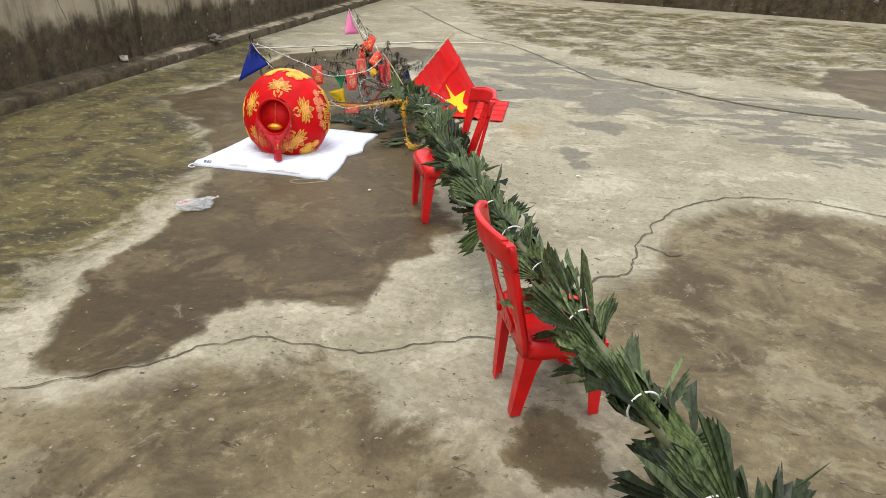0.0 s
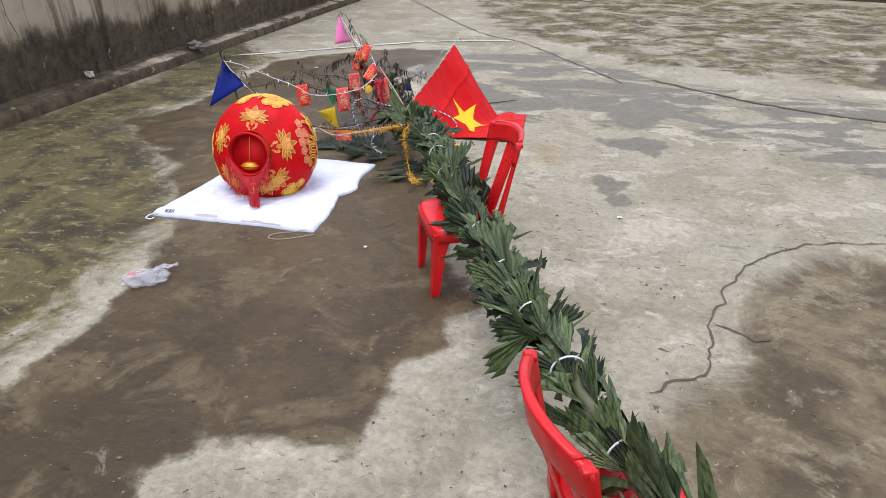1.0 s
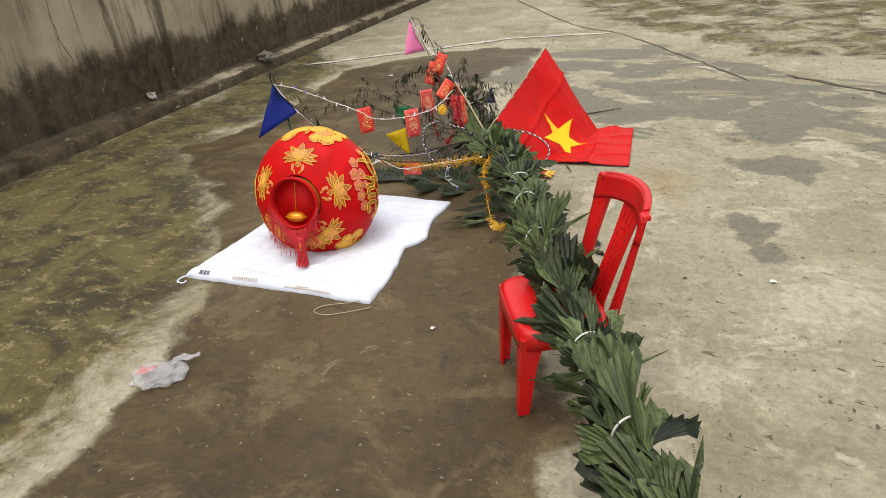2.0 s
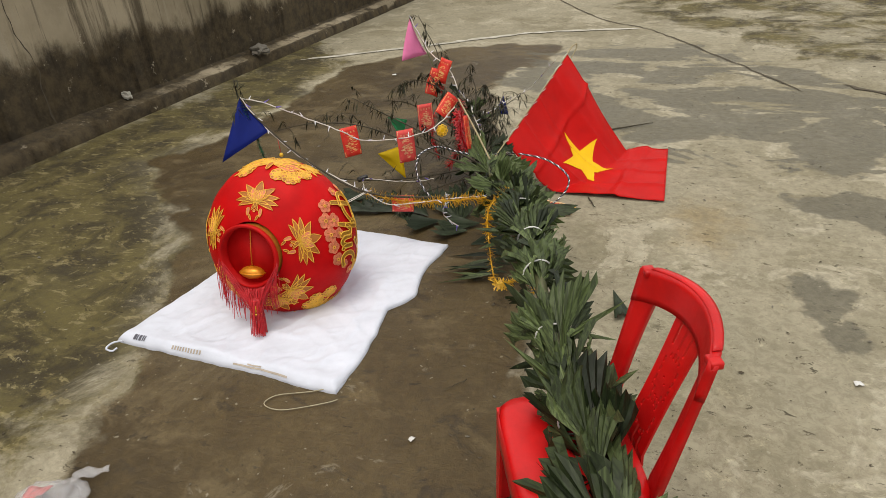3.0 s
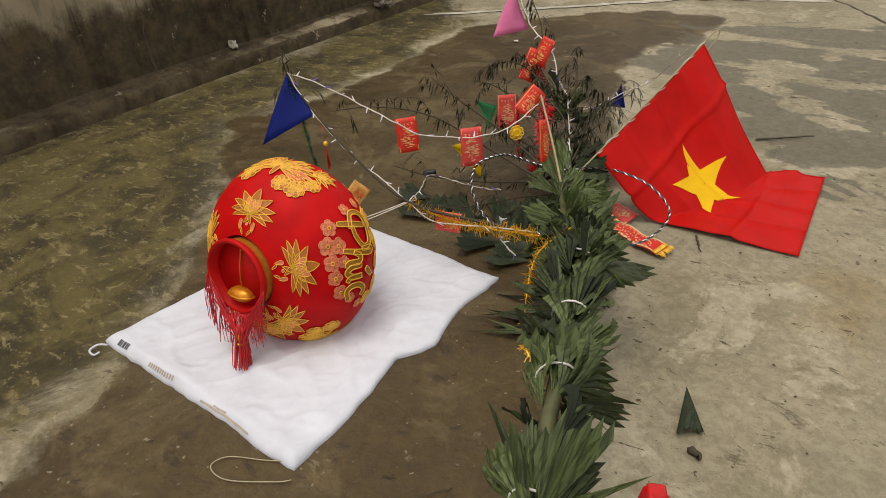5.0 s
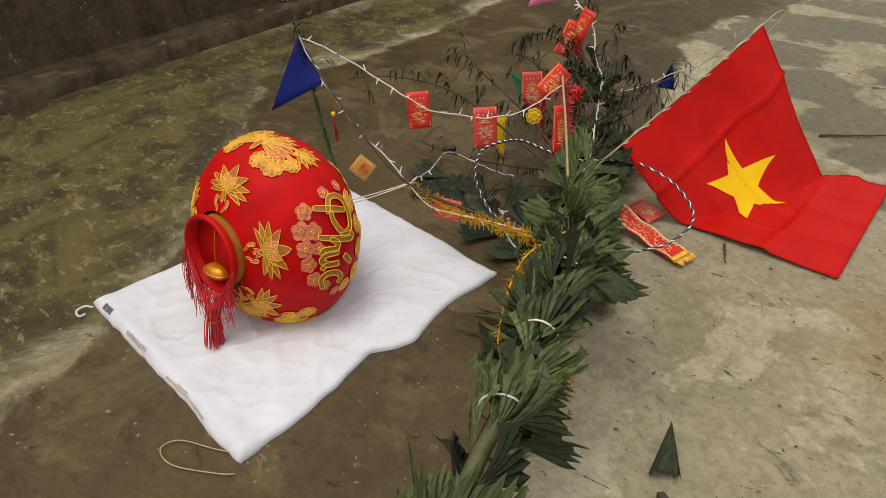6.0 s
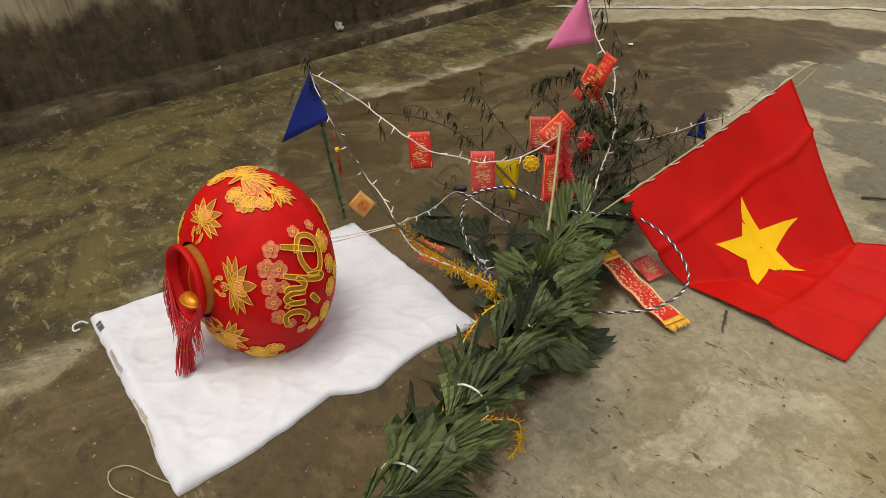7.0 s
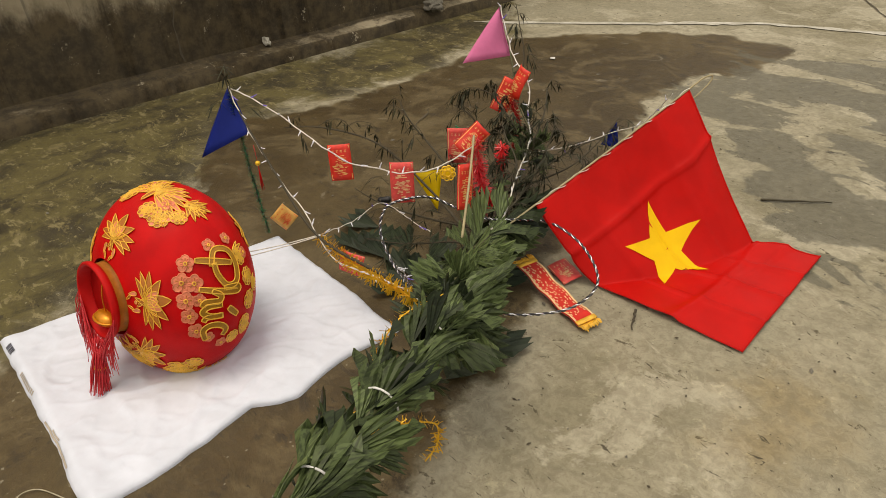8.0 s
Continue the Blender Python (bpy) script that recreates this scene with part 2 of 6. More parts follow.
SACK_STAIN = mat_plain("faded_print", (0.46, 0.40, 0.33), 0.7)
PAPER_RED = mat_plain("red_paper", (0.74, 0.030, 0.014), 0.5)
PAPER_PINK = mat_plain("pale_red_paper", (0.78, 0.075, 0.065), 0.5)
PAPER_GOLD = mat_plain("gold_print", (0.90, 0.56, 0.20), 0.4)
GOLD_PAPER = mat_plain("gold_paper", (0.72, 0.40, 0.10), 0.4)
PAPER_CREAM = mat_plain("cream_print", (0.85, 0.58, 0.30), 0.5)
WIRE_WHITE = mat_plain("white_wire", (0.70, 0.66, 0.60), 0.45)
LED_BULB = mat_plain("frosted_bulb", (0.80, 0.80, 0.88), 0.25)
LED_VIOLET = mat_plain("violet_bulb", (0.22, 0.16, 0.62), 0.25)
TIE_WHITE = mat_plain("white_plastic_tie", (0.72, 0.72, 0.70), 0.4)
BAMBOO = mat_plain("green_bamboo", (0.22, 0.23, 0.10), 0.5)
BAMBOO_DRY = mat_plain("dry_bamboo", (0.36, 0.30, 0.17), 0.6)
TWIG = mat_plain("dark_twig", (0.055, 0.045, 0.026), 0.8)
PALM = mat_leaf("palm_leaf", (0.007, 0.014, 0.004), (0.140, 0.190, 0.070))
PALM_REST = mat_leaf("palm_leaf_rest", (0.007, 0.014, 0.004), (0.140, 0.190, 0.070), True)
PALM_DARK = mat_leaf("wilted_leaf", (0.022, 0.034, 0.018), (0.050, 0.070, 0.036))
BLADE = mat_leaf("bamboo_blade", (0.018, 0.020, 0.010), (0.060, 0.058, 0.028), True, 0.6)
BLACK = mat_plain("black_plastic", (0.012, 0.012, 0.014), 0.45)
CLEAR = mat_clear("clear_film")
STONE = mat_plain("rubble", (0.17, 0.155, 0.125), 0.9)


# ---- mesh helpers ----
def part(name, bm, material, parent=None, label="", smooth=True):
    """Links a bmesh as one mesh object, under a thing or a part if one is given."""
    me = bpy.data.meshes.new(name)
    bm.normal_update()
    bm.to_mesh(me)
    bm.free()
    for m in material if isinstance(material, (list, tuple)) else (material,):
        me.materials.append(m)
    if smooth:
        for p in me.polygons:
            p.use_smooth = True
    ob = new(name, me)
    if parent is not None:
        ob.parent = parent
    if label:
        ob["label"] = label
    return ob


def thing(name, m, label, category, group=""):
    ob = new(name)
    ob.empty_display_size = 0.05
    ob.matrix_world = m
    return tagged(ob, label, category, group)


def glide(points, per=8, closed=False):
    """Points on a smooth curve through a few places."""
    p = [Vector(q) for q in points]
    n = len(p)
    out = []
    for i in range(n if closed else n - 1):
        a, b, c, d = (p[j % n] if closed else p[min(max(j, 0), n - 1)] for j in (i - 1, i, i + 1, i + 2))
        for k in range(per):
            t = k / per
            out.append(0.5 * (2 * b + (c - a) * t + (2 * a - 5 * b + 4 * c - d) * t * t + (3 * b - a - 3 * c + d) * t ** 3))
    if not closed:
        out.append(p[-1].copy())
    return out


def tube(bm, pts, radius, sides=6, slot=0, cap=True, closed=False):
    """A round bar along pts; radius is a number or a function of 0..1 along it."""
    n = len(pts)
    rings = []
    up = None
    for i, p in enumerate(pts):
        a = pts[(i - 1) % n] if closed or i else pts[0]
        b = pts[(i + 1) % n] if closed or i < n - 1 else pts[-1]
        d = (b - a).normalized() if (b - a).length > 1e-9 else Vector((0, 0, 1))
        if up is None:
            up = d.orthogonal().normalized()
        else:
            up = up - d * up.dot(d)
            up = up.normalized() if up.length > 1e-6 else d.orthogonal().normalized()
        side = d.cross(up)
        r = radius(i / max(1, n - 1)) if callable(radius) else radius
        rings.append([bm.verts.new(p + r * (math.cos(k * math.tau / sides) * up + math.sin(k * math.tau / sides) * side)) for k in range(sides)])
    for i in range(n if closed else n - 1):
        r0, r1 = rings[i], rings[(i + 1) % n]
        for k in range(sides):
            f = bm.faces.new((r0[k], r0[(k + 1) % sides], r1[(k + 1) % sides], r1[k]))
            f.material_index = slot
    if cap and not closed:
        for r in (rings[0][::-1], rings[-1]):
            bm.faces.new(r).material_index = slot
    return bm


def box(bm, size, m, bevel=0.0, slot=0):
    r = bmesh.ops.create_cube(bm, size=1, matrix=m @ Matrix.Diagonal((*size, 1)))
    vs = r["verts"]
    fs = {f for v in vs for f in v.link_faces}
    for f in fs:
        f.material_index = slot
    if bevel:
        es = list({e for v in vs for e in v.link_edges})
        bmesh.ops.bevel(bm, geom=es, offset=bevel, segments=2, affect="EDGES", profile=0.5)
    return bm


def sheet(bm, fn, nu, nv, thick=0.0, slot=0):
    """A cloth, slab or card: fn(u, v) for u, v in 0..1, given thickness along its normal."""
    g = [[Vector(fn(i / nu, j / nv)) for j in range(nv + 1)] for i in range(nu + 1)]

    def normal(i, j):
        a = g[min(i + 1, nu)][j] - g[max(i - 1, 0)][j]
        b = g[i][min(j + 1, nv)] - g[i][max(j - 1, 0)]
        c = a.cross(b)
        return c.normalized() if c.length > 1e-12 else Vector((0, 0, 1))

    top = [[bm.verts.new(g[i][j] + normal(i, j) * thick * 0.5) for j in range(nv + 1)] for i in range(nu + 1)]
    faces = []
    for i in range(nu):
        for j in range(nv):
            faces.append(bm.faces.new((top[i][j], top[i + 1][j], top[i + 1][j + 1], top[i][j + 1])))
    if thick:
        low = [[bm.verts.new(g[i][j] - normal(i, j) * thick * 0.5) for j in range(nv + 1)] for i in range(nu + 1)]
        for i in range(nu):
            for j in range(nv):
                faces.append(bm.faces.new((low[i][j], low[i][j + 1], low[i + 1][j + 1], low[i + 1][j])))
        for i in range(nu):
            faces.append(bm.faces.new((top[i][0], low[i][0], low[i + 1][0], top[i + 1][0])))
            faces.append(bm.faces.new((top[i][nv], top[i + 1][nv], low[i + 1][nv], low[i][nv])))
        for j in range(nv):
            faces.append(bm.faces.new((top[0][j], top[0][j + 1], low[0][j + 1], low[0][j])))
            faces.append(bm.faces.new((top[nu][j], low[nu][j], low[nu][j + 1], top[nu][j + 1])))
    for f in faces:
        f.material_index = slot
    return bm


def ball(bm, center, r, slot=0, seg=10, rings=7, scale=(1, 1, 1)):
    m = Matrix.Translation(center) @ Matrix.Diagonal((*scale, 1))
    res = bmesh.ops.create_uvsphere(bm, u_segments=seg, v_segments=rings, radius=r, matrix=m)
    for f in {f for v in res["verts"] for f in v.link_faces}:
        f.material_index = slot


def wob(x, y, z=0.0):
    return noise.noise(Vector((x, y, z)))


def basis(origin, xdir, ydir):
    """A pose with x along xdir and y as near ydir as it can be."""
    x = Vector(xdir).normalized()
    z = x.cross(Vector(ydir)).normalized()
    y = z.cross(x)
    m = Matrix((x, y, z)).transposed().to_4x4()
    m.translation = origin
    return m


# ---- ground: one sheet of yard concrete ----
def field(px, py, poly):
    """Signed distance in metres to a closed outline, positive within it."""
    d = np.full(px.shape, 1e9)
    inside = np.zeros(px.shape, bool)
    for (x0, y0), (x1, y1) in zip(poly, poly[1:] + poly[:1]):
        ex, ey = x1 - x0, y1 - y0
        t = np.clip(((px - x0) * ex + (py - y0) * ey) / (ex * ex + ey * ey), 0, 1)
        d = np.minimum(d, np.hypot(px - x0 - t * ex, py - y0 - t * ey))
        if y0 != y1:
            cross = (y0 > py) != (y1 > py)
            inside ^= cross & (px < (x1 - x0) * (py - y0) / (y1 - y0) + x0)
    return np.where(inside, d, -d)


# damp yard; its right border also paints in the shade under the leafy pole
DAMP_SHADE_YARD = [(-1.79, 1.50), (-2.11, 1.82), (-2.17, 2.30), (-2.17, 2.76), (-2.28, 3.27), (-2.45, 3.75), (-2.95, 4.60), (-3.95, 5.45), (-3.70, 6.18),
             (-3.77, 7.00), (-3.86, 8.04), (-3.27, 8.60), (-2.64, 7.95), (-2.10, 7.30), (-1.90, 6.55), (-1.62, 6.05), (-1.45, 5.45), (-1.21, 4.95),
             (-1.15, 4.60), (-1.04, 4.20), (-0.90, 3.70), (-0.62, 3.35), (-0.68, 3.05), (-0.81, 2.60), (-0.88, 2.30), (-1.10, 2.27), (-1.35, 2.27), (-1.47, 2.13), (-1.41, 1.91), (-1.52, 1.72)]
DAMP_SPOTS = [[(2.6, 8.3), (3.0, 9.4), (6.0, 10.5), (6.0, 7.5), (2.9, 7.1)], [(-0.08, 1.92), (0.12, 1.82), (0.22, 1.50), (0.02, 1.42), (-0.10, 1.62)],
              [(-3.33, 8.48), (-3.16, 8.8), (-2.72, 9.01), (-2.26, 9.12), (-1.94, 9.07), (-1.9, 8.59), (-1.94, 8.17), (-2.13, 8.17), (-2.19, 7.83), (-2.16, 7.13), (-2.34, 6.99)]]
WORN_NEAR = [(-6, -6), (-6, 0.9), (-1.9, 1.45), (-1.35, 1.85), (-0.9, 1.98), (-0.45, 1.75), (-0.25, 1.5), (-0.05, 2.3), (0.09, 2.78), (0.36, 3.02), (0.40, 3.35),
             (0.63, 3.85), (1.05, 4.15), (1.6, 4.15), (3.2, 3.7), (7.0, 3.0), (7.0, -6)]
MOSS_LEFT = [(-4.9, 0.0), (-4.9, 9.0), (-4.0, 8.2), (-3.75, 7.0), (-3.85, 5.6), (-2.80, 4.6), (-2.45, 3.7), (-2.38, 2.8), (-2.5, 1.6), (-2.1, 0.5)]
SLICK_FAR = [(-1.2, 6.9), (-2.2, 7.7), (-2.2, 8.8), (-0.8, 9.3), (0.5, 7.9), (2.4, 7.3), (4.5, 6.4), (4.0, 4.9), (1.8, 5.2), (0.9, 6.0), (0.2, 6.2), (-0.7, 6.3)]
GREY_SPOTS = [[(-0.22, 4.92), (-0.1, 5.05), (0.12, 4.90), (0.05, 4.77), (-0.04, 4.66), (-0.13, 4.77)], [(-0.05, 6.79), (-0.01, 6.31), (0.2, 6.08), (0.35, 6.27), (0.58, 6.9), (0.3, 7.2)],
              [(-0.23, 5.95), (-0.04, 5.79), (0.22, 5.92), (0.40, 5.81), (0.30, 5.42), (0.18, 5.58), (-0.05, 5.63)], [(-0.07, 4.57), (0.05, 4.70), (0.10, 4.55), (-0.02, 4.48)],
              [(-1.28, 6.88), (-1.02, 7.12), (-0.83, 6.96), (-0.97, 6.67), (-1.19, 6.66)], [(-1.06, 6.48), (-0.69, 7.04), (-0.3, 6.9), (-0.55, 6.6), (-0.77, 6.40)]]
MOSS_FAR = [(0.2, 8.9), (2.2, 8.2), (6.0, 6.2), (13.0, 5.5), (13.0, 12.0), (4.0, 15.0), (-3.0, 16.0), (-1.6, 11.0)]
RUST_SPOTS = [[(-0.60, 5.55), (-0.40, 5.62), (-0.33, 5.40), (-0.42, 5.18), (-0.54, 5.14)]]


def build_ground():
    xs = np.concatenate(([-160, -60, -25, -12, -7, -5.6], np.arange(-5.0, 4.6, 0.08), np.arange(4.8, 9.0, 0.3), [10, 14, 20, 30, 60, 160]))
    ys = np.concatenate(([-160, -60, -25, -12, -6, -3], np.arange(-1.6, 10.4, 0.08), np.arange(10.6, 19.0, 0.3), [20, 24, 30, 60, 160]))
    gx, gy = np.meshgrid(xs, ys, indexing="ij")
    nx, ny = gx.shape
    near = np.exp(-((gx / 9) ** 2 + ((gy - 4) / 11) ** 2))
    gz = np.array([wob(x * 0.55, y * 0.55, 3.3) * 0.007 + wob(x * 2.3, y * 2.3, 8.1) * 0.0025 for x, y in zip(gx.ravel(), gy.ravel())]).reshape(nx, ny) * near - 0.004
    co = np.stack((gx, gy, gz), -1).reshape(-1, 3)
    idx = np.arange(nx * ny).reshape(nx, ny)
    quads = np.stack((idx[:-1, :-1], idx[1:, :-1], idx[1:, 1:], idx[:-1, 1:]), -1).reshape(-1, 4)
    me = bpy.data.meshes.new("ground")
    me.from_pydata(co.tolist(), [], quads.tolist())
    me.materials.append(CONCRETE)
    for p in me.polygons:
        p.use_smooth = True
    px, py = gx.ravel(), gy.ravel()
    damp_shade = field(px, py, DAMP_SHADE_YARD)
    for s in DAMP_SPOTS:
        damp_shade = np.maximum(damp_shade, field(px, py, s))
    layers = {"damp_shade": damp_shade, "worn": np.clip(field(px, py, WORN_NEAR), -0.6, 0.35) * 1.3, "moss": np.maximum(np.clip(field(px, py, MOSS_LEFT), -0.5, 0.42), np.clip(field(px, py, MOSS_FAR), -0.5, 0.05)),
              "slick": np.clip(field(px, py, SLICK_FAR), -0.5, 0.10),
              "spot": np.max([field(px, py, s) for s in GREY_SPOTS], axis=0), "rust": np.max([field(px, py, s) for s in RUST_SPOTS], axis=0)}
    for key, values in layers.items():
        a = me.attributes.new(key, "FLOAT", "POINT")
        a.data.foreach_set("value", values.astype(np.float32))
    tagged(new("ground", me), "stained grey concrete yard with damp brown patches", "ground", kind="structure")


build_ground()


def crack(points, width, material, name, label, lift=0.0015, ragged=0.5):
    """A ragged, slightly raised lip of dirt or cement along a line of the yard."""
    bm = bmesh.new()
    pts = glide(points, 14)
    prev = None
    for i, p in enumerate(pts):
        a, b = pts[max(i - 1, 0)], pts[min(i + 1, len(pts) - 1)]
        d = (b - a).normalized()
        s = Vector((-d.y, d.x, 0))
        q = p + s * (wob(p.x * 9, p.y * 9, 1.0) * 0.035 + wob(p.x * 31, p.y * 31, 2.0) * 0.012)
        w = width * (1 + ragged * wob(p.x * 17, p.y * 17, 5.0) * 1.6)
        w = max(w, width * 0.2) * min(1.0, i / 4 + 0.15, (len(pts) - 1 - i) / 4 + 0.15)
        z = wob(p.x * 0.55, p.y * 0.55, 3.3) * 0.007 + lift
        row = [bm.verts.new((q.x - s.x * w, q.y - s.y * w, z)), bm.verts.new((q.x, q.y, z + lift)), bm.verts.new((q.x + s.x * w, q.y + s.y * w, z))]
        if prev:
            for k in (0, 1):
                bm.faces.new((prev[k], row[k], row[k + 1], prev[k + 1]))
        prev = row
    tagged(part(name, bm, material), label, name.replace("_", " "), kind="structure")


crack([(-1.95, 1.42, 0), (-1.52, 1.70, 0), (-1.37, 1.86, 0), (-1.21, 1.97, 0), (-1.07, 1.99, 0), (-0.85, 1.98, 0), (-0.65, 2.02, 0), (-0.48, 2.14, 0), (-0.1, 2.28, 0)], 0.0032, CRACK, "ground_crack", "thin dark wandering crack in grey concrete")
crack([(0.09, 2.80, 0), (0.34, 3.01, 0), (0.38, 3.31, 0), (0.62, 3.87, 0), (1.03, 4.21, 0), (1.53, 4.25, 0), (2.3, 4.0, 0), (3.2, 3.7, 0)], 0.0045, CRACK, "ground_crack", "thin dark crack round a worn brown patch")
crack([(0.38, 3.31, 0), (0.52, 3.22, 0), (0.60, 3.25, 0)], 0.005, CRACK, "ground_crack", "short side crack in grey concrete")
crack([(-3.9, 14.3, 0), (-1.95, 10.7, 0), (-1.2, 9.9, 0), (-0.45, 8.7, 0), (0.12, 7.7, 0)], 0.009, CRACK, "ground_joint", "dark joint between concrete slabs")
crack([(0.40, 7.95, 0), (0.9, 7.5, 0), (1.5, 7.05, 0), (2.1, 6.8, 0), (2.6, 6.75, 0)], 0.020, CRACK, "ground_joint", "wide dark joint between concrete slabs")
crack([(-4.5, 8.2, 0), (-3.3, 9.0, 0), (-2.4, 9.62, 0), (-1.3, 9.92, 0)], 0.035, CEMENT, "ground_joint", "pale cement seam across the yard", 0.002)
crack([(-3.16, 6.45, 0), (-3.02, 6.2, 0), (-2.95, 6.05, 0)], 0.0045, CRACK, "ground_crack", "short dark crack in damp concrete")


# ---- boundary walls and the kerb at their foot ----
def wall(name, a, b, height, thick, label, seed):
    """A rendered wall from a to b (its near face), with thickness away from the yard."""
    a, b = Vector((*a, 0)), Vector((*b, 0))
    length = (b - a).length
    m = basis(a, b - a, (0, 0, 1))
    nu, nv = int(length / 0.25), int(height / 0.12)

    def face(i, j):
        x, z = length * i / nu, -0.05 + (height + 0.05) * j / nv
        return m @ Vector((x, z, 0.012 * wob(x * 0.8, z * 0.8, seed) + 0.004 * wob(x * 4, z * 4, seed)))

    bm = bmesh.new()
    mould_shade = bm.verts.layers.float.new("mould_shade")
    back = m.to_3x3() @ Vector((0, 0, -thick))
    grid = [[bm.verts.new(face(i, j)) for j in range(nv + 1)] for i in range(nu + 1)]
    for i in range(nu + 1):
        for j in range(nv + 1):
            grid[i][j][mould_shade] = max(-0.45, 1.28 - 2.0 * (j / nv) * height) + 0.42 * max(0.0, min(1.0, (7.4 - grid[i][j].co.y) / 1.8)) * max(0.0, 1 - (j / nv) * height / 0.8)
    for i in range(nu):
        for j in range(nv):
            bm.faces.new((grid[i][j], grid[i + 1][j], grid[i + 1][j + 1], grid[i][j + 1]))
    ends = [bm.verts.new(v.co + back) for v in (grid[0][0], grid[nu][0], grid[nu][nv], grid[0][nv])]
    bm.faces.new(ends[::-1])
    bm.faces.new((*[grid[i][nv] for i in range(nu + 1)], ends[2], ends[3]))
    bm.faces.new((*[grid[0][j] for j in range(nv + 1)], ends[3], ends[0]))
    bm.faces.new((*[grid[nu][nv - j] for j in range(nv + 1)], ends[1], ends[2]))
    return tagged(part(name, bm, WALL), label, "wall", kind="structure")


wall("wall_side", (-5.02, -4.0), (-5.02, 19.0), 2.5, 0.2, "grey rendered yard wall with dark water streaks", 2.0)
wall("wall_far", (-5.0, 18.9), (14.0, 12.6), 2.5, 0.2, "weathered grey yard wall with black mould", 7.0)


def wall_crack(points, width):
    """A thin dark crack running up the side wall's face."""
    bm = bmesh.new()
    pts = glide(points, 10)
    prev = None
    for i, p in enumerate(pts):
        y = p.y + wob(p.y * 9, p.z * 9, 4.0) * 0.03
        w = width * (0.6 + abs(wob(p.z * 13, p.y * 7, 2.0)) * 2)
        row = [bm.verts.new((p.x + 0.012 * wob(p.y * 0.8, p.z * 0.8, 2.0) + d, y + s * w, p.z)) for s, d in ((-1, 0.012), (0, 0.010), (1, 0.012))]
        if prev:
            for k in (0, 1):
                bm.faces.new((prev[k], prev[k + 1], row[k + 1], row[k]))
        prev = row
    tagged(part("wall_crack", bm, CRACK), "thin crack up the grey wall", "crack", kind="structure")


def build_kerb():
    bm = bmesh.new()
    prev = None
    for i in range(420):
        y = -3.0 + i * 0.052
        chip = max(0.0, wob(y * 2.3, 4.0) - 0.12) * 0.10
        ragged = wob(y * 9, 1.0) * 0.010
        gap = max(0.0, 1 - abs(y - 8.05) / 0.12) * 0.05
        prof = [(-4.79 + ragged - chip * 0.3, -0.02), (-4.80 + ragged - chip, 0.075 - chip * 0.4 - gap), (-4.825 - chip + ragged * 0.5, 0.098 - chip * 0.5 - gap),
                (-4.93 + wob(y * 5, 9.0) * 0.01, 0.112 + wob(y * 6, 2.0) * 0.010 - gap), (-5.04, 0.130 + wob(y * 4, 6.0) * 0.012)]
        row = [bm.verts.new((x, y, z)) for x, z in prof]
        if prev:
            for k in range(4):
                bm.faces.new((prev[k], row[k], row[k + 1], prev[k + 1]))
        prev = row
    mould_shade = bm.verts.layers.float.new("mould_shade")
    # besides mould: top kept pale as lit, crease at the wall painted dark as shade
    for v in bm.verts:
        v[mould_shade] = -0.05 + 0.34 * max(0.0, min(1.0, (7.2 - v.co.y) / 1.4)) if v.co.z > 0.06 + 0.10 * max(0.0, wob(v.co.y * 3.1, 7.0)) and v.co.x < -4.81 else 0.75
        if v.co.x < -5.0:
            v[mould_shade] = 0.8
    tagged(part("kerb", bm, WALL), "low chipped concrete kerb along the wall foot", "kerb", kind="structure")


build_kerb()
wall_crack([(-5.005, 5.575, 1.6), (-5.005, 5.575, 1.09), (-5.005, 5.58, 0.80), (-5.005, 5.65, 0.60), (-5.005, 5.64, 0.34), (-5.005, 5.64, 0.14)], 0.004)


def rubble(name, at, size, seed, label, stone=STONE):
    bm = bmesh.new()
    bmesh.ops.create_icosphere(bm, subdivisions=3, radius=1)
    for v in bm.verts:
        k = 1 + 0.55 * wob(v.co.x * 1.7 + seed, v.co.y * 1.7, v.co.z * 1.7) + 0.25 * wob(v.co.x * 6, v.co.y * 6 + seed, v.co.z * 6)
        v.co = Vector((v.co.x * size[0], v.co.y * size[1], max(v.co.z, -0.5) * size[2])) * k
    ob = part(name, bm, stone, smooth=False)
    ob.matrix_world = pose(*at, 0, 0, seed * 40)
    tagged(ob, label, "stone")


rubble("broken_stone", (-4.86, 8.02, 0.135), (0.09, 0.13, 0.05), 1.0, "grey broken concrete lump on the kerb")
rubble("broken_stone", (-4.96, 6.32, 0.150), (0.022, 0.055, 0.040), 2.0, "small pale mortar lump on the kerb", CEMENT)


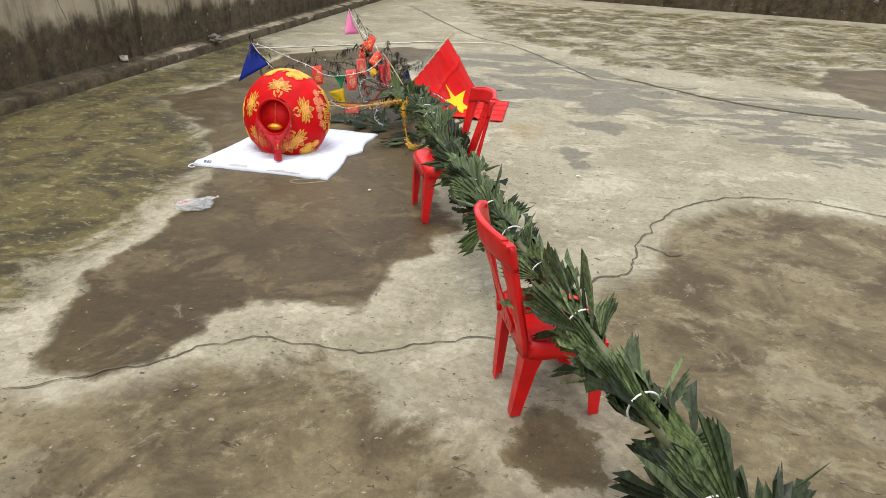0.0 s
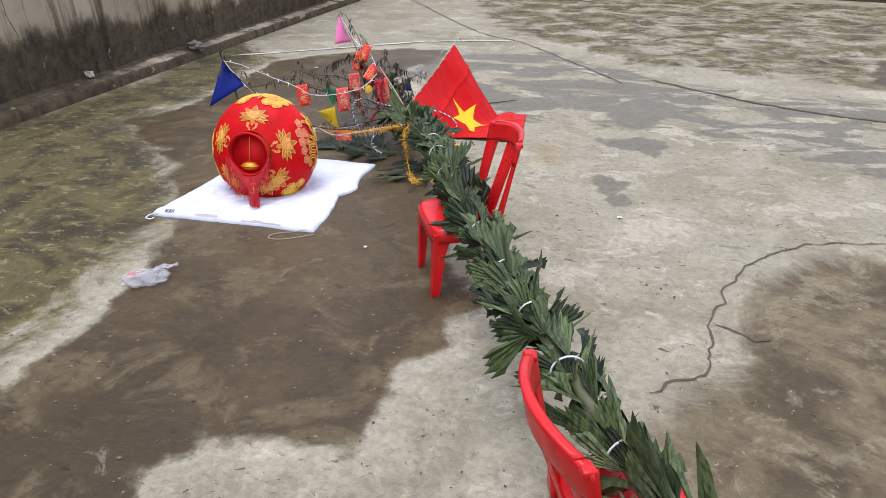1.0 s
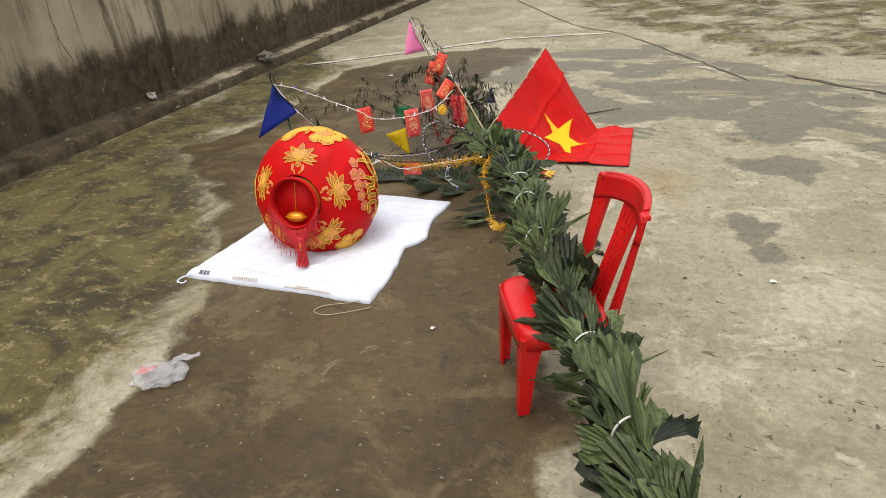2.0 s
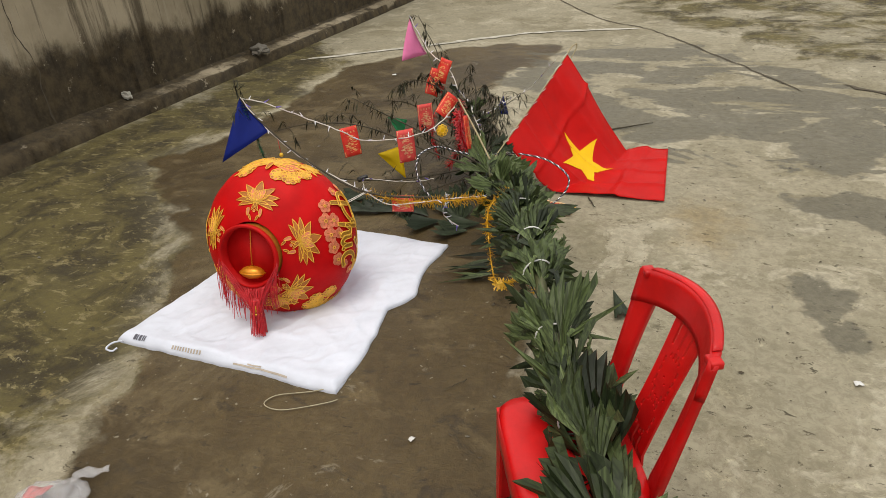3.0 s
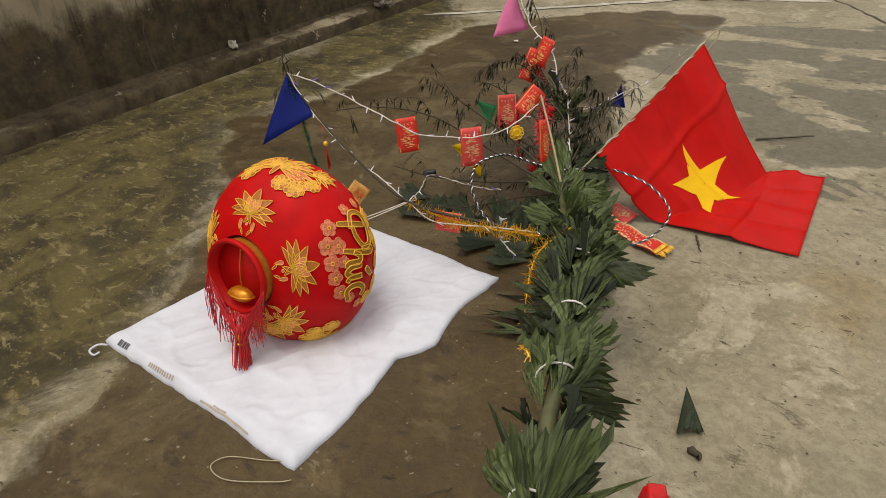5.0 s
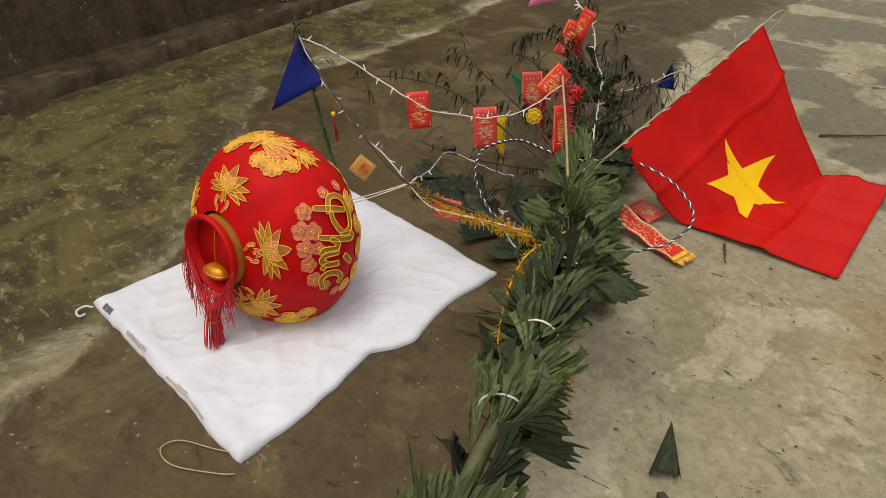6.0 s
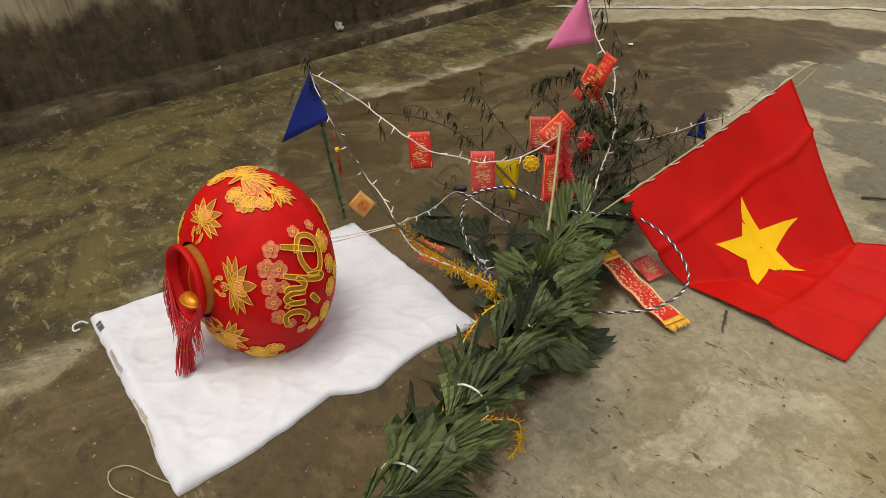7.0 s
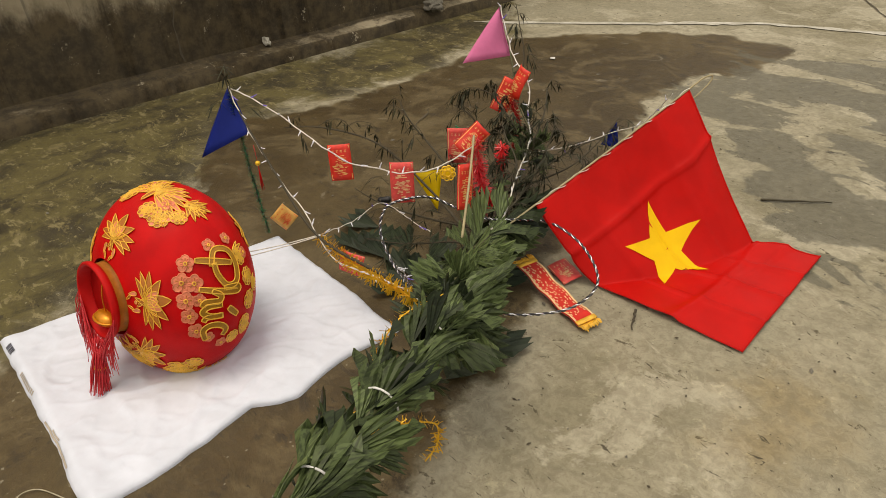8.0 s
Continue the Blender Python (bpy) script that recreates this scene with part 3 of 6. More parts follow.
# ---- red plastic chairs ----
def build_chair(m, label):
    """A small moulded chair; its front looks along local x, its seat lies at 0.33 m."""
    chair = thing("plastic_chair", m, label, "chair", "chairs under the pole")
    W, D, H = 0.178, 0.145, 0.332

    def seat_top(u, v):
        a, b = (u - 0.5) * 2, (v - 0.5) * 2
        k = 1 - 0.10 * (abs(a) ** 4) * (abs(b) ** 4)
        return (a * D * k, b * W * k, H - 0.012 * (1 - a * a) * (1 - b * b) - 0.010 * max(0, a - 0.7) / 0.3)

    bm = bmesh.new()
    sheet(bm, seat_top, 12, 12, 0.008)
    rim = []
    for k in range(40):
        t = k * math.tau / 40
        c, s = math.cos(t), math.sin(t)
        q = (abs(c) ** 7 + abs(s) ** 7) ** (-1 / 7)
        rim.append((c * q, s * q))
    prev = None
    for off, z in ((0.995, H + 0.002), (1.02, H - 0.004), (1.03, H - 0.03), (1.035, H - 0.058), (1.0, H - 0.058), (0.99, H - 0.01)):
        ring = [bm.verts.new((x * D * off, y * W * off, z - 0.006 * (1 if x > 0.9 else 0))) for x, y in rim]
        if prev:
            for k in range(40):
                bm.faces.new((prev[k], prev[(k + 1) % 40], ring[(k + 1) % 40], ring[k]))
        prev = ring
    part("seat", bm, RED_PLASTIC, chair)
    for sx in (1, -1):
        for sy in (1, -1):
            bm = bmesh.new()
            foot = (0.152 if sx > 0 else 0.160, 0.156 if sx > 0 else 0.126)
            prev = None
            for k in range(7):
                t = k / 6
                x = sx * (D - 0.004 + (foot[0] - D + 0.004) * t)
                y = sy * (W - 0.004 + (foot[1] - W + 0.004) * t)
                z = (H - 0.02) * (1 - t)
                w = (0.062 - 0.026 * t) * (1.35 - 0.35 * min(1, t * 4))
                th = 0.007
                # an angle section, open to the inside
                loop = [(0, 0), (-w, 0), (-w, -th), (-th - 0.002, -th), (-th, -th - 0.002), (-th, -w), (0, -w)]
                ring = [bm.verts.new((x + sx * a, y + sy * b, z)) for a, b in loop]
                if prev:
                    for i in range(len(ring)):
                        bm.faces.new((prev[i], prev[(i + 1) % len(ring)], ring[(i + 1) % len(ring)], ring[i]))
                else:
                    bm.faces.new(ring)
                prev = ring
            bm.faces.new(prev[::-1])
            bmesh.ops.recalc_face_normals(bm, faces=bm.faces)
            part("leg", bm, RED_PLASTIC, chair, smooth=False)

    def back_x(y, z):
        """The backrest's bow in plan and its lean."""
        return -D + 0.004 - max(0.0, z - H) * 0.19 - (0.018 + 0.045 * min(1.0, max(0.0, z - H) / 0.3)) * (1 - (y / 0.19) ** 2)

    for sy in (1, -1):
        bm = bmesh.new()

        def upright(u, v, sy=sy):
            z = H - 0.05 + (0.672 - H + 0.05) * v
            w = 0.056 - 0.010 * math.sin(v * math.pi)
            y = sy * (0.176 + 0.004 * v - w * u)
            return (back_x(y, z), y, z)

        sheet(bm, upright, 4, 12, 0.018)
        part("back_upright", bm, RED_PLASTIC, chair)
    bm = bmesh.new()

    def rail(u, v):
        y = (u - 0.5) * 2 * 0.181
        top = 0.686 + 0.026 * (1 - (y / 0.19) ** 2)
        low = 0.612 + 0.022 * (1 - (y / 0.15) ** 2)
        z = low + (top - low) * v
        return (back_x(y, z), y, z)

    sheet(bm, rail, 22, 5, 0.020)

    def lip(u, v):
        y = (u - 0.5) * 2 * 0.152
        z = 0.690 + 0.026 * (1 - (y / 0.19) ** 2)
        return (back_x(y, z) + 0.010 - 0.021 * v, y, z - 0.003 + 0.002 * math.sin(v * math.pi))

    sheet(bm, lip, 22, 3, 0.006)
    for sy in (1, -1):
        box(bm, (0.027, 0.032, 0.018), Matrix.Translation((back_x(0.166, 0.684) - 0.001, sy * 0.166, 0.684)), 0.004)
    part("top_rail", bm, RED_PLASTIC, chair)
    # the pierced middle splat: one bowed plate with slits and a lace of small holes
    nu, nv = 17, 56

    def pierced(i, j):
        x, z = (i + 0.5) / nu * 2 - 1, (j + 0.5) / nv
        if (z > 0.80 or z < 0.16) and 0.02 < z < 0.965:
            return i % 4 == 3 and abs(x) < 0.75
        oval = math.hypot(x / 0.70, (z - 0.60) / 0.17)
        lower = math.hypot(x / 0.62, (z - 0.30) / 0.13)
        lace = 0.80 < oval < 1.12 or 0.80 < lower < 1.10 or (oval < 0.45 and (i + j) % 5 == 0)
        return lace and j % 4 != 0 and i % 2 == 1

    bm = bmesh.new()
    skins = []
    for half in (-1, 1):
        rows = []
        for i in range(nu + 1):
            row = []
            for j in range(nv + 1):
                z = H - 0.03 + (0.640 - H + 0.03) * j / nv
                y = (i / nu - 0.5) * (0.118 - 0.012 * math.sin(j / nv * math.pi))
                row.append(bm.verts.new((back_x(y, z) + half * 0.0028, y, z)))
            rows.append(row)
        skins.append(rows)
    keep = {(i, j) for i in range(nu) for j in range(nv) if not pierced(i, j)}
    back, front = skins
    for i, j in keep:
        c = ((i, j), (i + 1, j), (i + 1, j + 1), (i, j + 1))
        bm.faces.new([front[a][b] for a, b in c])
        bm.faces.new([back[a][b] for a, b in c[::-1]])
        for k, (di, dj) in enumerate(((0, -1), (1, 0), (0, 1), (-1, 0))):
            if (i + di, j + dj) not in keep:
                (a, b), (e, f) = c[k], c[(k + 1) % 4]
                bm.faces.new((front[e][f], front[a][b], back[a][b], back[e][f]))
    bmesh.ops.recalc_face_normals(bm, faces=bm.faces)
    part("back_splat", bm, RED_PLASTIC, chair, "pierced plastic splat", smooth=False)
    return chair


build_chair(pose(-0.020, 1.925, 0, 0, 0, 23.0), "small red plastic chair propping the leafy near end")
build_chair(pose(-0.755, 3.475, 0, 0, 0, 206.5), "small red plastic chair with pierced back holding the pole")


# ---- the festive pole: bamboo bound with palm leaves ----
POLE = glide([(0.52, 0.62, 0.515), (0.24, 1.28, 0.485), (-0.06, 1.96, 0.455), (-0.466, 2.88, 0.405), (-0.87, 3.82, 0.378), (-1.08, 4.40, 0.350), (-1.21, 4.72, 0.325),
              (-1.44, 5.06, 0.29), (-1.57, 5.38, 0.25), (-1.74, 5.70, 0.32), (-1.86, 5.88, 0.345), (-2.03, 5.99, 0.42), (-2.13, 6.05, 0.585), (-2.20, 6.09, 0.70), (-2.28, 6.13, 0.80)], 10)
pole = thing("festive_pole", Matrix.Translation((0, 0, 0)), "long bamboo pole bound with green palm leaves, resting on two chairs", "decorated pole")
bm = bmesh.new()
tube(bm, POLE, lambda t: 0.020 if t < 0.42 else 0.020 - 0.0165 * min(1, (t - 0.42) / 0.18), 9)
part("bamboo_stem", bm, mat_plain("old_bamboo", (0.10, 0.105, 0.045), 0.55), pole, "green bamboo stem thinning to a whip")


def palm_mesh(length, width, ribs, seed, bend=0.25):
    """A palm leaflet: a pleated wedge with a ragged, toothed end, or a narrow strap. Base at the origin, along y."""
    rnd = random.Random(seed)
    bm = bmesh.new()
    rows = 4
    skew = rnd.uniform(-0.5, 0.5)
    narrow = ribs < 5
    # the blade is torn into a few fingers, each with its own turn and droop
    cuts = [0]
    while cuts[-1] < ribs:
        cuts.append(min(ribs, cuts[-1] + (ribs if narrow else rnd.choice((4, 6, 6, 8, 12)))))
    for c0, c1 in zip(cuts, cuts[1:]):
        turn, droop, reachk = rnd.gauss(0, 0.05), rnd.gauss(0, 0.10), rnd.uniform(0.84, 1.08)
        grid = []
        for r in range(rows + 1):
            t = r / rows
            row = []
            for c in range(c0, c1 + 1):
                a = c / ribs - 0.5
                reach = length * reachk * (1.0 - 0.75 * abs(a - skew * 0.5) ** 1.6)
                y = reach * t
                if r == rows:
                    y = reach * (1.06 if c % 2 else 0.90) + rnd.uniform(-0.09, 0.06) * length
                if narrow:
                    w = width * (0.25 + 0.75 * math.sin(min(1, t * 1.35 + 0.1) * math.pi * 0.62)) * (1 - t ** 3 * 0.92)
                else:
                    w = width * (0.06 + 0.94 * min(1.0, t * 1.12) ** 1.1)
                x = a * w * (1 + 0.03 * rnd.uniform(-1, 1)) + turn * y * t
                z = (0.5 if c % 2 else -0.5) * w / ribs * 0.85 - (bend + droop * t) * length * t * t + 0.45 * width * a * a * t * (1 if seed % 2 else -0.8)
                row.append(bm.verts.new((x, y, z + rnd.uniform(-0.002, 0.002) * t)))
            grid.append(row)
        for r in range(rows):
            for c in range(c1 - c0):
                bm.faces.new((grid[r][c], grid[r][c + 1], grid[r + 1][c + 1], grid[r + 1][c]))
    me = bpy.data.meshes.new("leaf")
    bm.normal_update()
    bm.to_mesh(me)
    bm.free()
    return me


PALM_SHAPES = ([palm_mesh(0.185 + 0.012 * (k % 6), 0.115 + 0.026 * (k % 4), 12, 10 + k, 0.04 + 0.07 * (k % 5)) for k in range(12)]
               + [palm_mesh(0.19 + 0.012 * k, 0.020 + 0.007 * (k % 3), 3, 40 + k, 0.06 + 0.06 * (k % 4)) for k in range(7)])
FANS, STRAPS = PALM_SHAPES[:12], PALM_SHAPES[12:]
for me in PALM_SHAPES:
    me.materials.append(PALM)


def along(path, s):
    """Place and direction s metres along a path."""
    for a, b in zip(path, path[1:]):
        l = (b - a).length
        if s <= l:
            return a + (b - a) * (s / l), (b - a).normalized()
        s -= l
    return path[-1], (path[-1] - path[-2]).normalized()


rnd = random.Random(5)
rest = bmesh.new()
TIES = (0.06, 0.38, 0.72, 1.12, 1.47, 1.80, 2.11, 2.43, 2.78, 3.15, 3.47, 3.84, 4.10, 4.39)
made = 0
for s in TIES:
    # each bunch is tied at its base and flares towards the pole's head: broad fans outside, straps between them
    tied, ahead = along(POLE, s)
    side = ahead.cross(Vector((0, 0, 1))).normalized()
    over = side.cross(ahead)
    lean = rnd.uniform(-0.5, 0.5)
    tilt = rnd.uniform(-14, 14)
    for k in range(36):
        fan = k < 27
        here = along(POLE, s + (rnd.uniform(-0.10, 0.05) if k % 3 else rnd.uniform(0.06, 0.22)))[0]
        az = lean + radians(rnd.uniform(-40, 220)) if rnd.random() < 0.84 else radians(rnd.uniform(210, 330))
        out = side * math.cos(az) + over * math.sin(az)
        open_ = radians(rnd.triangular(6, 70, 22)) if fan else radians(rnd.triangular(15, 90, 40))
        open_ += radians(tilt) * math.cos(az)
        if math.sin(az) > 0.7:
            open_ *= 0.75
        way = (ahead * math.cos(open_) + out * math.sin(open_)).normalized()
        way = (way + Vector((0, 0, -0.25 * rnd.random()))).normalized()
        z = (out - way * out.dot(way)).normalized()
        x = way.cross(z)
        twist = rnd.gauss(0, 0.5 if fan else 0.9)
        x, z = x * math.cos(twist) + z * math.sin(twist), z * math.cos(twist) - x * math.sin(twist)
        m = Matrix((x, way, z)).transposed().to_4x4()
        m.translation = here + out * rnd.uniform(0.010, 0.036)
        shape = rnd.choice(FANS if fan else STRAPS)
        size = (rnd.uniform(0.52, 0.95) if fan else rnd.uniform(0.5, 1.0)) * (1.25 if s < 1.2 else 1.0)
        m = m @ Matrix.Diagonal((size * rnd.uniform(0.8, 1.15) * (0.58 if s < 1.7 else 1.0), size, size, 1))
        if here.y > 2.35 and made < 215:
            ob = new("leaf", shape)
            ob.parent = pole
            ob.matrix_world = m
            made += 1
        else:
            tmp = bmesh.new()
            tmp.from_mesh(shape)
            for v in tmp.verts:
                v.co = m @ v.co
            old = bpy.data.meshes.new("tmp")
            tmp.to_mesh(old)
            tmp.free()
            rest.from_mesh(old)
            bpy.data.meshes.remove(old)
tagged(part("leaves", rest, PALM_REST, pole, "", smooth=False), kind="stuff")

for s in TIES:
    here, ahead = along(POLE, s + 0.01)
    side = ahead.cross(Vector((0, 0, 1))).normalized()
    over = side.cross(ahead)
    bm = bmesh.new()
    lean = rnd.uniform(-0.5, 0.5)
    r = rnd.uniform(0.043, 0.050)
    ring = [here + (side * math.cos(a) + over * math.sin(a)) * r + ahead * (lean * r * math.cos(a)) for a in [i * math.tau / 18 for i in range(18)]]
    tube(bm, ring, 0.0030, 6, closed=True)
    part("tie", bm, TIE_WHITE, pole, "white plastic tie")


# ---- bamboo side branches and their small blades, one part each ----
def blade(bm, at, way, length, width):
    """One narrow, slightly folded bamboo leaf."""
    way = way.normalized()
    side = way.cross(Vector((0.1, 0.2, 1))).normalized() * width
    fold = side.cross(way).normalized() * width * 0.35
    p = [at, at + way * length * 0.35 + side, at + way * length * 0.35 - side, at + way * length * 0.4 + fold, at + way * length]
    v = [bm.verts.new(q) for q in p]
    for f in ((0, 1, 3), (0, 3, 2), (1, 4, 3), (3, 4, 2)):
        bm.faces.new([v[i] for i in f])


def branch(path, radius, twigs, seed, reach=0.13, droop=0.7, leaves=6, start=0.25, label="thin bamboo branch with drooping narrow leaves"):
    r = random.Random(seed)
    pts = glide(path, 8)
    bm = bmesh.new()
    tube(bm, pts, lambda t: radius * (1 - 0.75 * t) + 0.0008, 6)
    lv = bmesh.new()
    total = sum((b - a).length for a, b in zip(pts, pts[1:]))
    for k in range(twigs):
        s = total * (start + (1 - start) * (k + r.random()) / twigs)
        at, d = along(pts, s)
        w = (d * 0.5 + Vector((r.uniform(-1, 1), r.uniform(-1, 1), r.uniform(-0.3, 0.9)))).normalized()
        l = reach * r.uniform(0.5, 1.2)
        tw = [at, at + w * l * 0.5, at + w * l + Vector((0, 0, -0.35 * l))]
        tw = glide(tw, 4)
        tube(bm, tw, 0.0011, 4)
        for i in range(leaves):
            p, q = along(tw, l * r.uniform(0.25, 1.0))
            hang = (q * r.uniform(0.2, 0.9) + Vector((r.uniform(-0.6, 0.6), r.uniform(-0.6, 0.6), -droop * r.uniform(0.3, 1.6)))).normalized()
            blade(lv, p, hang, r.uniform(0.045, 0.085), r.uniform(0.0028, 0.0048))
    for v in list(lv.verts) + list(bm.verts):
        if v.co.z < 0.004:
            v.co.z = 0.004 + 0.004 * r.random()
    stem = part("branch", bm, TWIG, pole, label)
    tagged(part("foliage", lv, BLADE, stem, smooth=False), kind="stuff")


KNOT = (-1.985, 4.815, 0.262)
BLUE_TOP = (-2.66, 4.90, 0.655)
branch([(-1.30, 4.80, 0.31), (-1.60, 4.81, 0.275), KNOT, (-2.32, 4.87, 0.375), (-2.55, 4.89, 0.54), BLUE_TOP, (-2.69, 4.92, 0.74)], 0.006, 5, 1, 0.10, 0.7, 7, 0.86)
branch([(-1.50, 5.16, 0.27), (-1.85, 5.28, 0.30), (-2.20, 5.30, 0.40), (-2.45, 5.20, 0.44), (-2.66, 5.12, 0.41)], 0.005, 13, 2, 0.15, 1.0, 7, 0.3)
branch([(-1.52, 5.22, 0.26), (-1.90, 5.42, 0.33), (-2.25, 5.52, 0.42), (-2.45, 5.62, 0.45)], 0.005, 12, 3, 0.15, 0.9, 7, 0.3)
branch([(-1.55, 5.30, 0.24), (-1.95, 5.34, 0.12), (-2.28, 5.34, 0.07), (-2.52, 5.36, 0.06)], 0.005, 10, 4, 0.14, 0.3, 6, 0.2)
branch([(-1.62, 5.46, 0.27), (-1.95, 5.72, 0.32), (-2.22, 5.86, 0.36), (-2.42, 5.94, 0.34)], 0.005, 12, 5, 0.13, 0.7, 7, 0.2)
branch([(-1.66, 5.55, 0.28), (-1.70, 5.95, 0.22), (-1.76, 6.25, 0.22), (-1.80, 6.48, 0.27)], 0.004, 9, 6, 0.10, 0.4, 8, 0.5)
branch([(-1.66, 5.56, 0.29), (-1.62, 5.85, 0.36), (-1.60, 6.05, 0.36)], 0.004, 10, 7, 0.11, 0.5, 8, 0.1)
branch([(-1.74, 5.70, 0.33), (-1.78, 5.86, 0.47), (-1.88, 6.0, 0.53)], 0.004, 10, 8, 0.10, 0.6, 8, 0.1)
branch([(-2.05, 6.0, 0.44), (-2.10, 6.10, 0.60), (-2.20, 6.18, 0.72), (-2.26, 6.22, 0.80)], 0.003, 9, 9, 0.08, 1.0, 7, 0.2)
branch([(-1.80, 5.78, 0.33), (-1.96, 5.82, 0.45), (-2.12, 5.86, 0.50), (-2.25, 5.84, 0.47)], 0.004, 20, 10, 0.10, 0.9, 11, 0.1)
branch([(-1.46, 5.10, 0.28), (-1.62, 5.36, 0.14), (-1.82, 5.62, 0.06), (-2.0, 5.85, 0.04)], 0.005, 12, 11, 0.12, 0.2, 7, 0.2)
branch([(-1.50, 5.16, 0.26), (-1.72, 5.24, 0.15), (-1.95, 5.20, 0.06), (-2.15, 5.12, 0.04)], 0.004, 10, 12, 0.12, 0.2, 6, 0.2)
branch([(-1.62, 5.50, 0.27), (-1.72, 5.62, 0.36), (-1.86, 5.70, 0.42), (-1.96, 5.80, 0.44)], 0.004, 26, 13, 0.11, 0.8, 12, 0.0)
branch([(-1.58, 5.40, 0.26), (-1.60, 5.56, 0.32), (-1.64, 5.72, 0.42), (-1.70, 5.84, 0.48)], 0.004, 26, 14, 0.11, 0.7, 12, 0.0)
branch([(-1.62, 5.50, 0.26), (-1.78, 5.58, 0.20), (-1.92, 5.66, 0.18), (-2.08, 5.70, 0.22)], 0.004, 16, 15, 0.11, 0.6, 9, 0.0)
bm = bmesh.new()
tube(bm, glide([(-1.435, 5.03, 0.385), (-1.56, 5.19, 0.47), (-1.70, 5.36, 0.56)], 6), 0.0045, 6)
part("split_stick", bm, BAMBOO_DRY, pole, "pale split bamboo stick")

# palm leaves gathered round the pole's head
for k in range(98):
    t = rnd.uniform(0.0, 1.0)
    high = k >= 70
    here, ahead = along(POLE, 5.42 + 0.46 * t if high else 4.40 + 0.95 * t)
    out = Vector((rnd.uniform(-0.8, 1), rnd.uniform(-1, 0.8), rnd.uniform(-0.3, 0.8) if high else rnd.uniform(-0.15, 0.55) if k % 2 == 0 else rnd.uniform(-0.75, 0.15))).normalized()
    way = (ahead * 0.45 + out).normalized()
    z = (Vector((rnd.uniform(-0.5, 0.5), rnd.uniform(-0.5, 0.5), 1)) - way * way.z).normalized()
    z = (z - way * z.dot(way)).normalized()
    m = Matrix((way.cross(z), way, z)).transposed().to_4x4()
    m.translation = here + out * 0.015
    size = rnd.uniform(0.4, 0.55) if high else rnd.uniform(0.55, 0.9)
    ob = new("leaf", rnd.choice(FANS))
    ob.parent = pole
    ob.matrix_world = m @ Matrix.Diagonal((size, size, size, 1))

# loose leaves on the ground
FLAT = [palm_mesh(0.20, 0.15, 8, 70 + k, 0.02) for k in range(4)]
for me in FLAT:
    me.materials.append(PALM_DARK)
spots = [(-1.50, 4.90, 300), (-1.56, 5.02, 100), (-1.72, 5.08, 120), (-1.80, 5.10, 60), (-1.90, 5.06, 40), (-1.66, 5.14, 60),
         (-1.98, 5.12, 90), (-2.08, 5.08, 70), (-2.16, 5.14, 30), (-1.84, 5.22, 30), (-1.40, 4.86, 280), (-1.58, 5.26, 300), (-1.98, 5.24, 80),
         (-1.62, 5.10, 20), (-1.78, 5.20, 330), (-1.30, 4.96, 320), (-1.70, 5.36, 20), (-2.22, 5.26, 110), (-1.52, 5.10, 130)]
for i, (x, y, a) in enumerate(spots):
    ob = new("fallen_leaf", FLAT[i % 4])
    ob.matrix_world = pose(x, y, 0.002 + 0.006 * (i % 4), rnd.uniform(2, 12), rnd.uniform(-8, 8), a + rnd.uniform(-20, 20)) @ Matrix.Diagonal((1, 1, 1, 1))
    tagged(ob, "wilted dark green palm leaf lying on damp concrete", "leaf", "fallen leaves")
for k in range(13):
    ob = new("fallen_leaf", STRAPS[k % 7])
    ob.matrix_world = pose(-1.34 + 0.03 * (k % 4), 4.60 + 0.016 * k, 0.034 + 0.004 * (k % 3), -6, rnd.uniform(-15, 15), 96 + rnd.uniform(-34, 30)) @ Matrix.Diagonal((0.9, 1.05, 0.5, 1))
    tagged(ob, "narrow dark green leaf blade lying on damp concrete", "leaf", "fallen leaves")
bm = bmesh.new()
tip, left, right = Vector((-0.805, 4.645, 0.028)), Vector((-0.772, 4.465, 0.003)), Vector((-0.706, 4.517, 0.003))


def folded(u, v):
    """A torn leaf corner, folded along its middle."""
    a, b = tip + (left - tip) * u, tip + (right - tip) * u
    p = a + (b - a) * v
    return p + Vector((0, 0, u * (0.030 * (1 - abs(v - 0.35) / 0.65) + 0.003 * math.sin(v * 40)))) + (left - tip).normalized() * 0.010 * u * math.sin(v * 26)


sheet(bm, folded, 8, 12, 0.0012)
bmesh.ops.remove_doubles(bm, verts=bm.verts, dist=0.0004)
ob = part("fallen_leaf", bm, PALM_DARK)
tagged(ob, "single dry green leaf alone on pale concrete", "leaf", "fallen leaves")
ob = new("fallen_leaf", FANS[2])
ob.matrix_world = pose(-0.66, 3.44, 0.345, 66, 0, 8) @ Matrix.Diagonal((0.8, 0.95, 1, 1))
tagged(ob, "dark green leaf standing on the chair seat", "leaf", "fallen leaves")


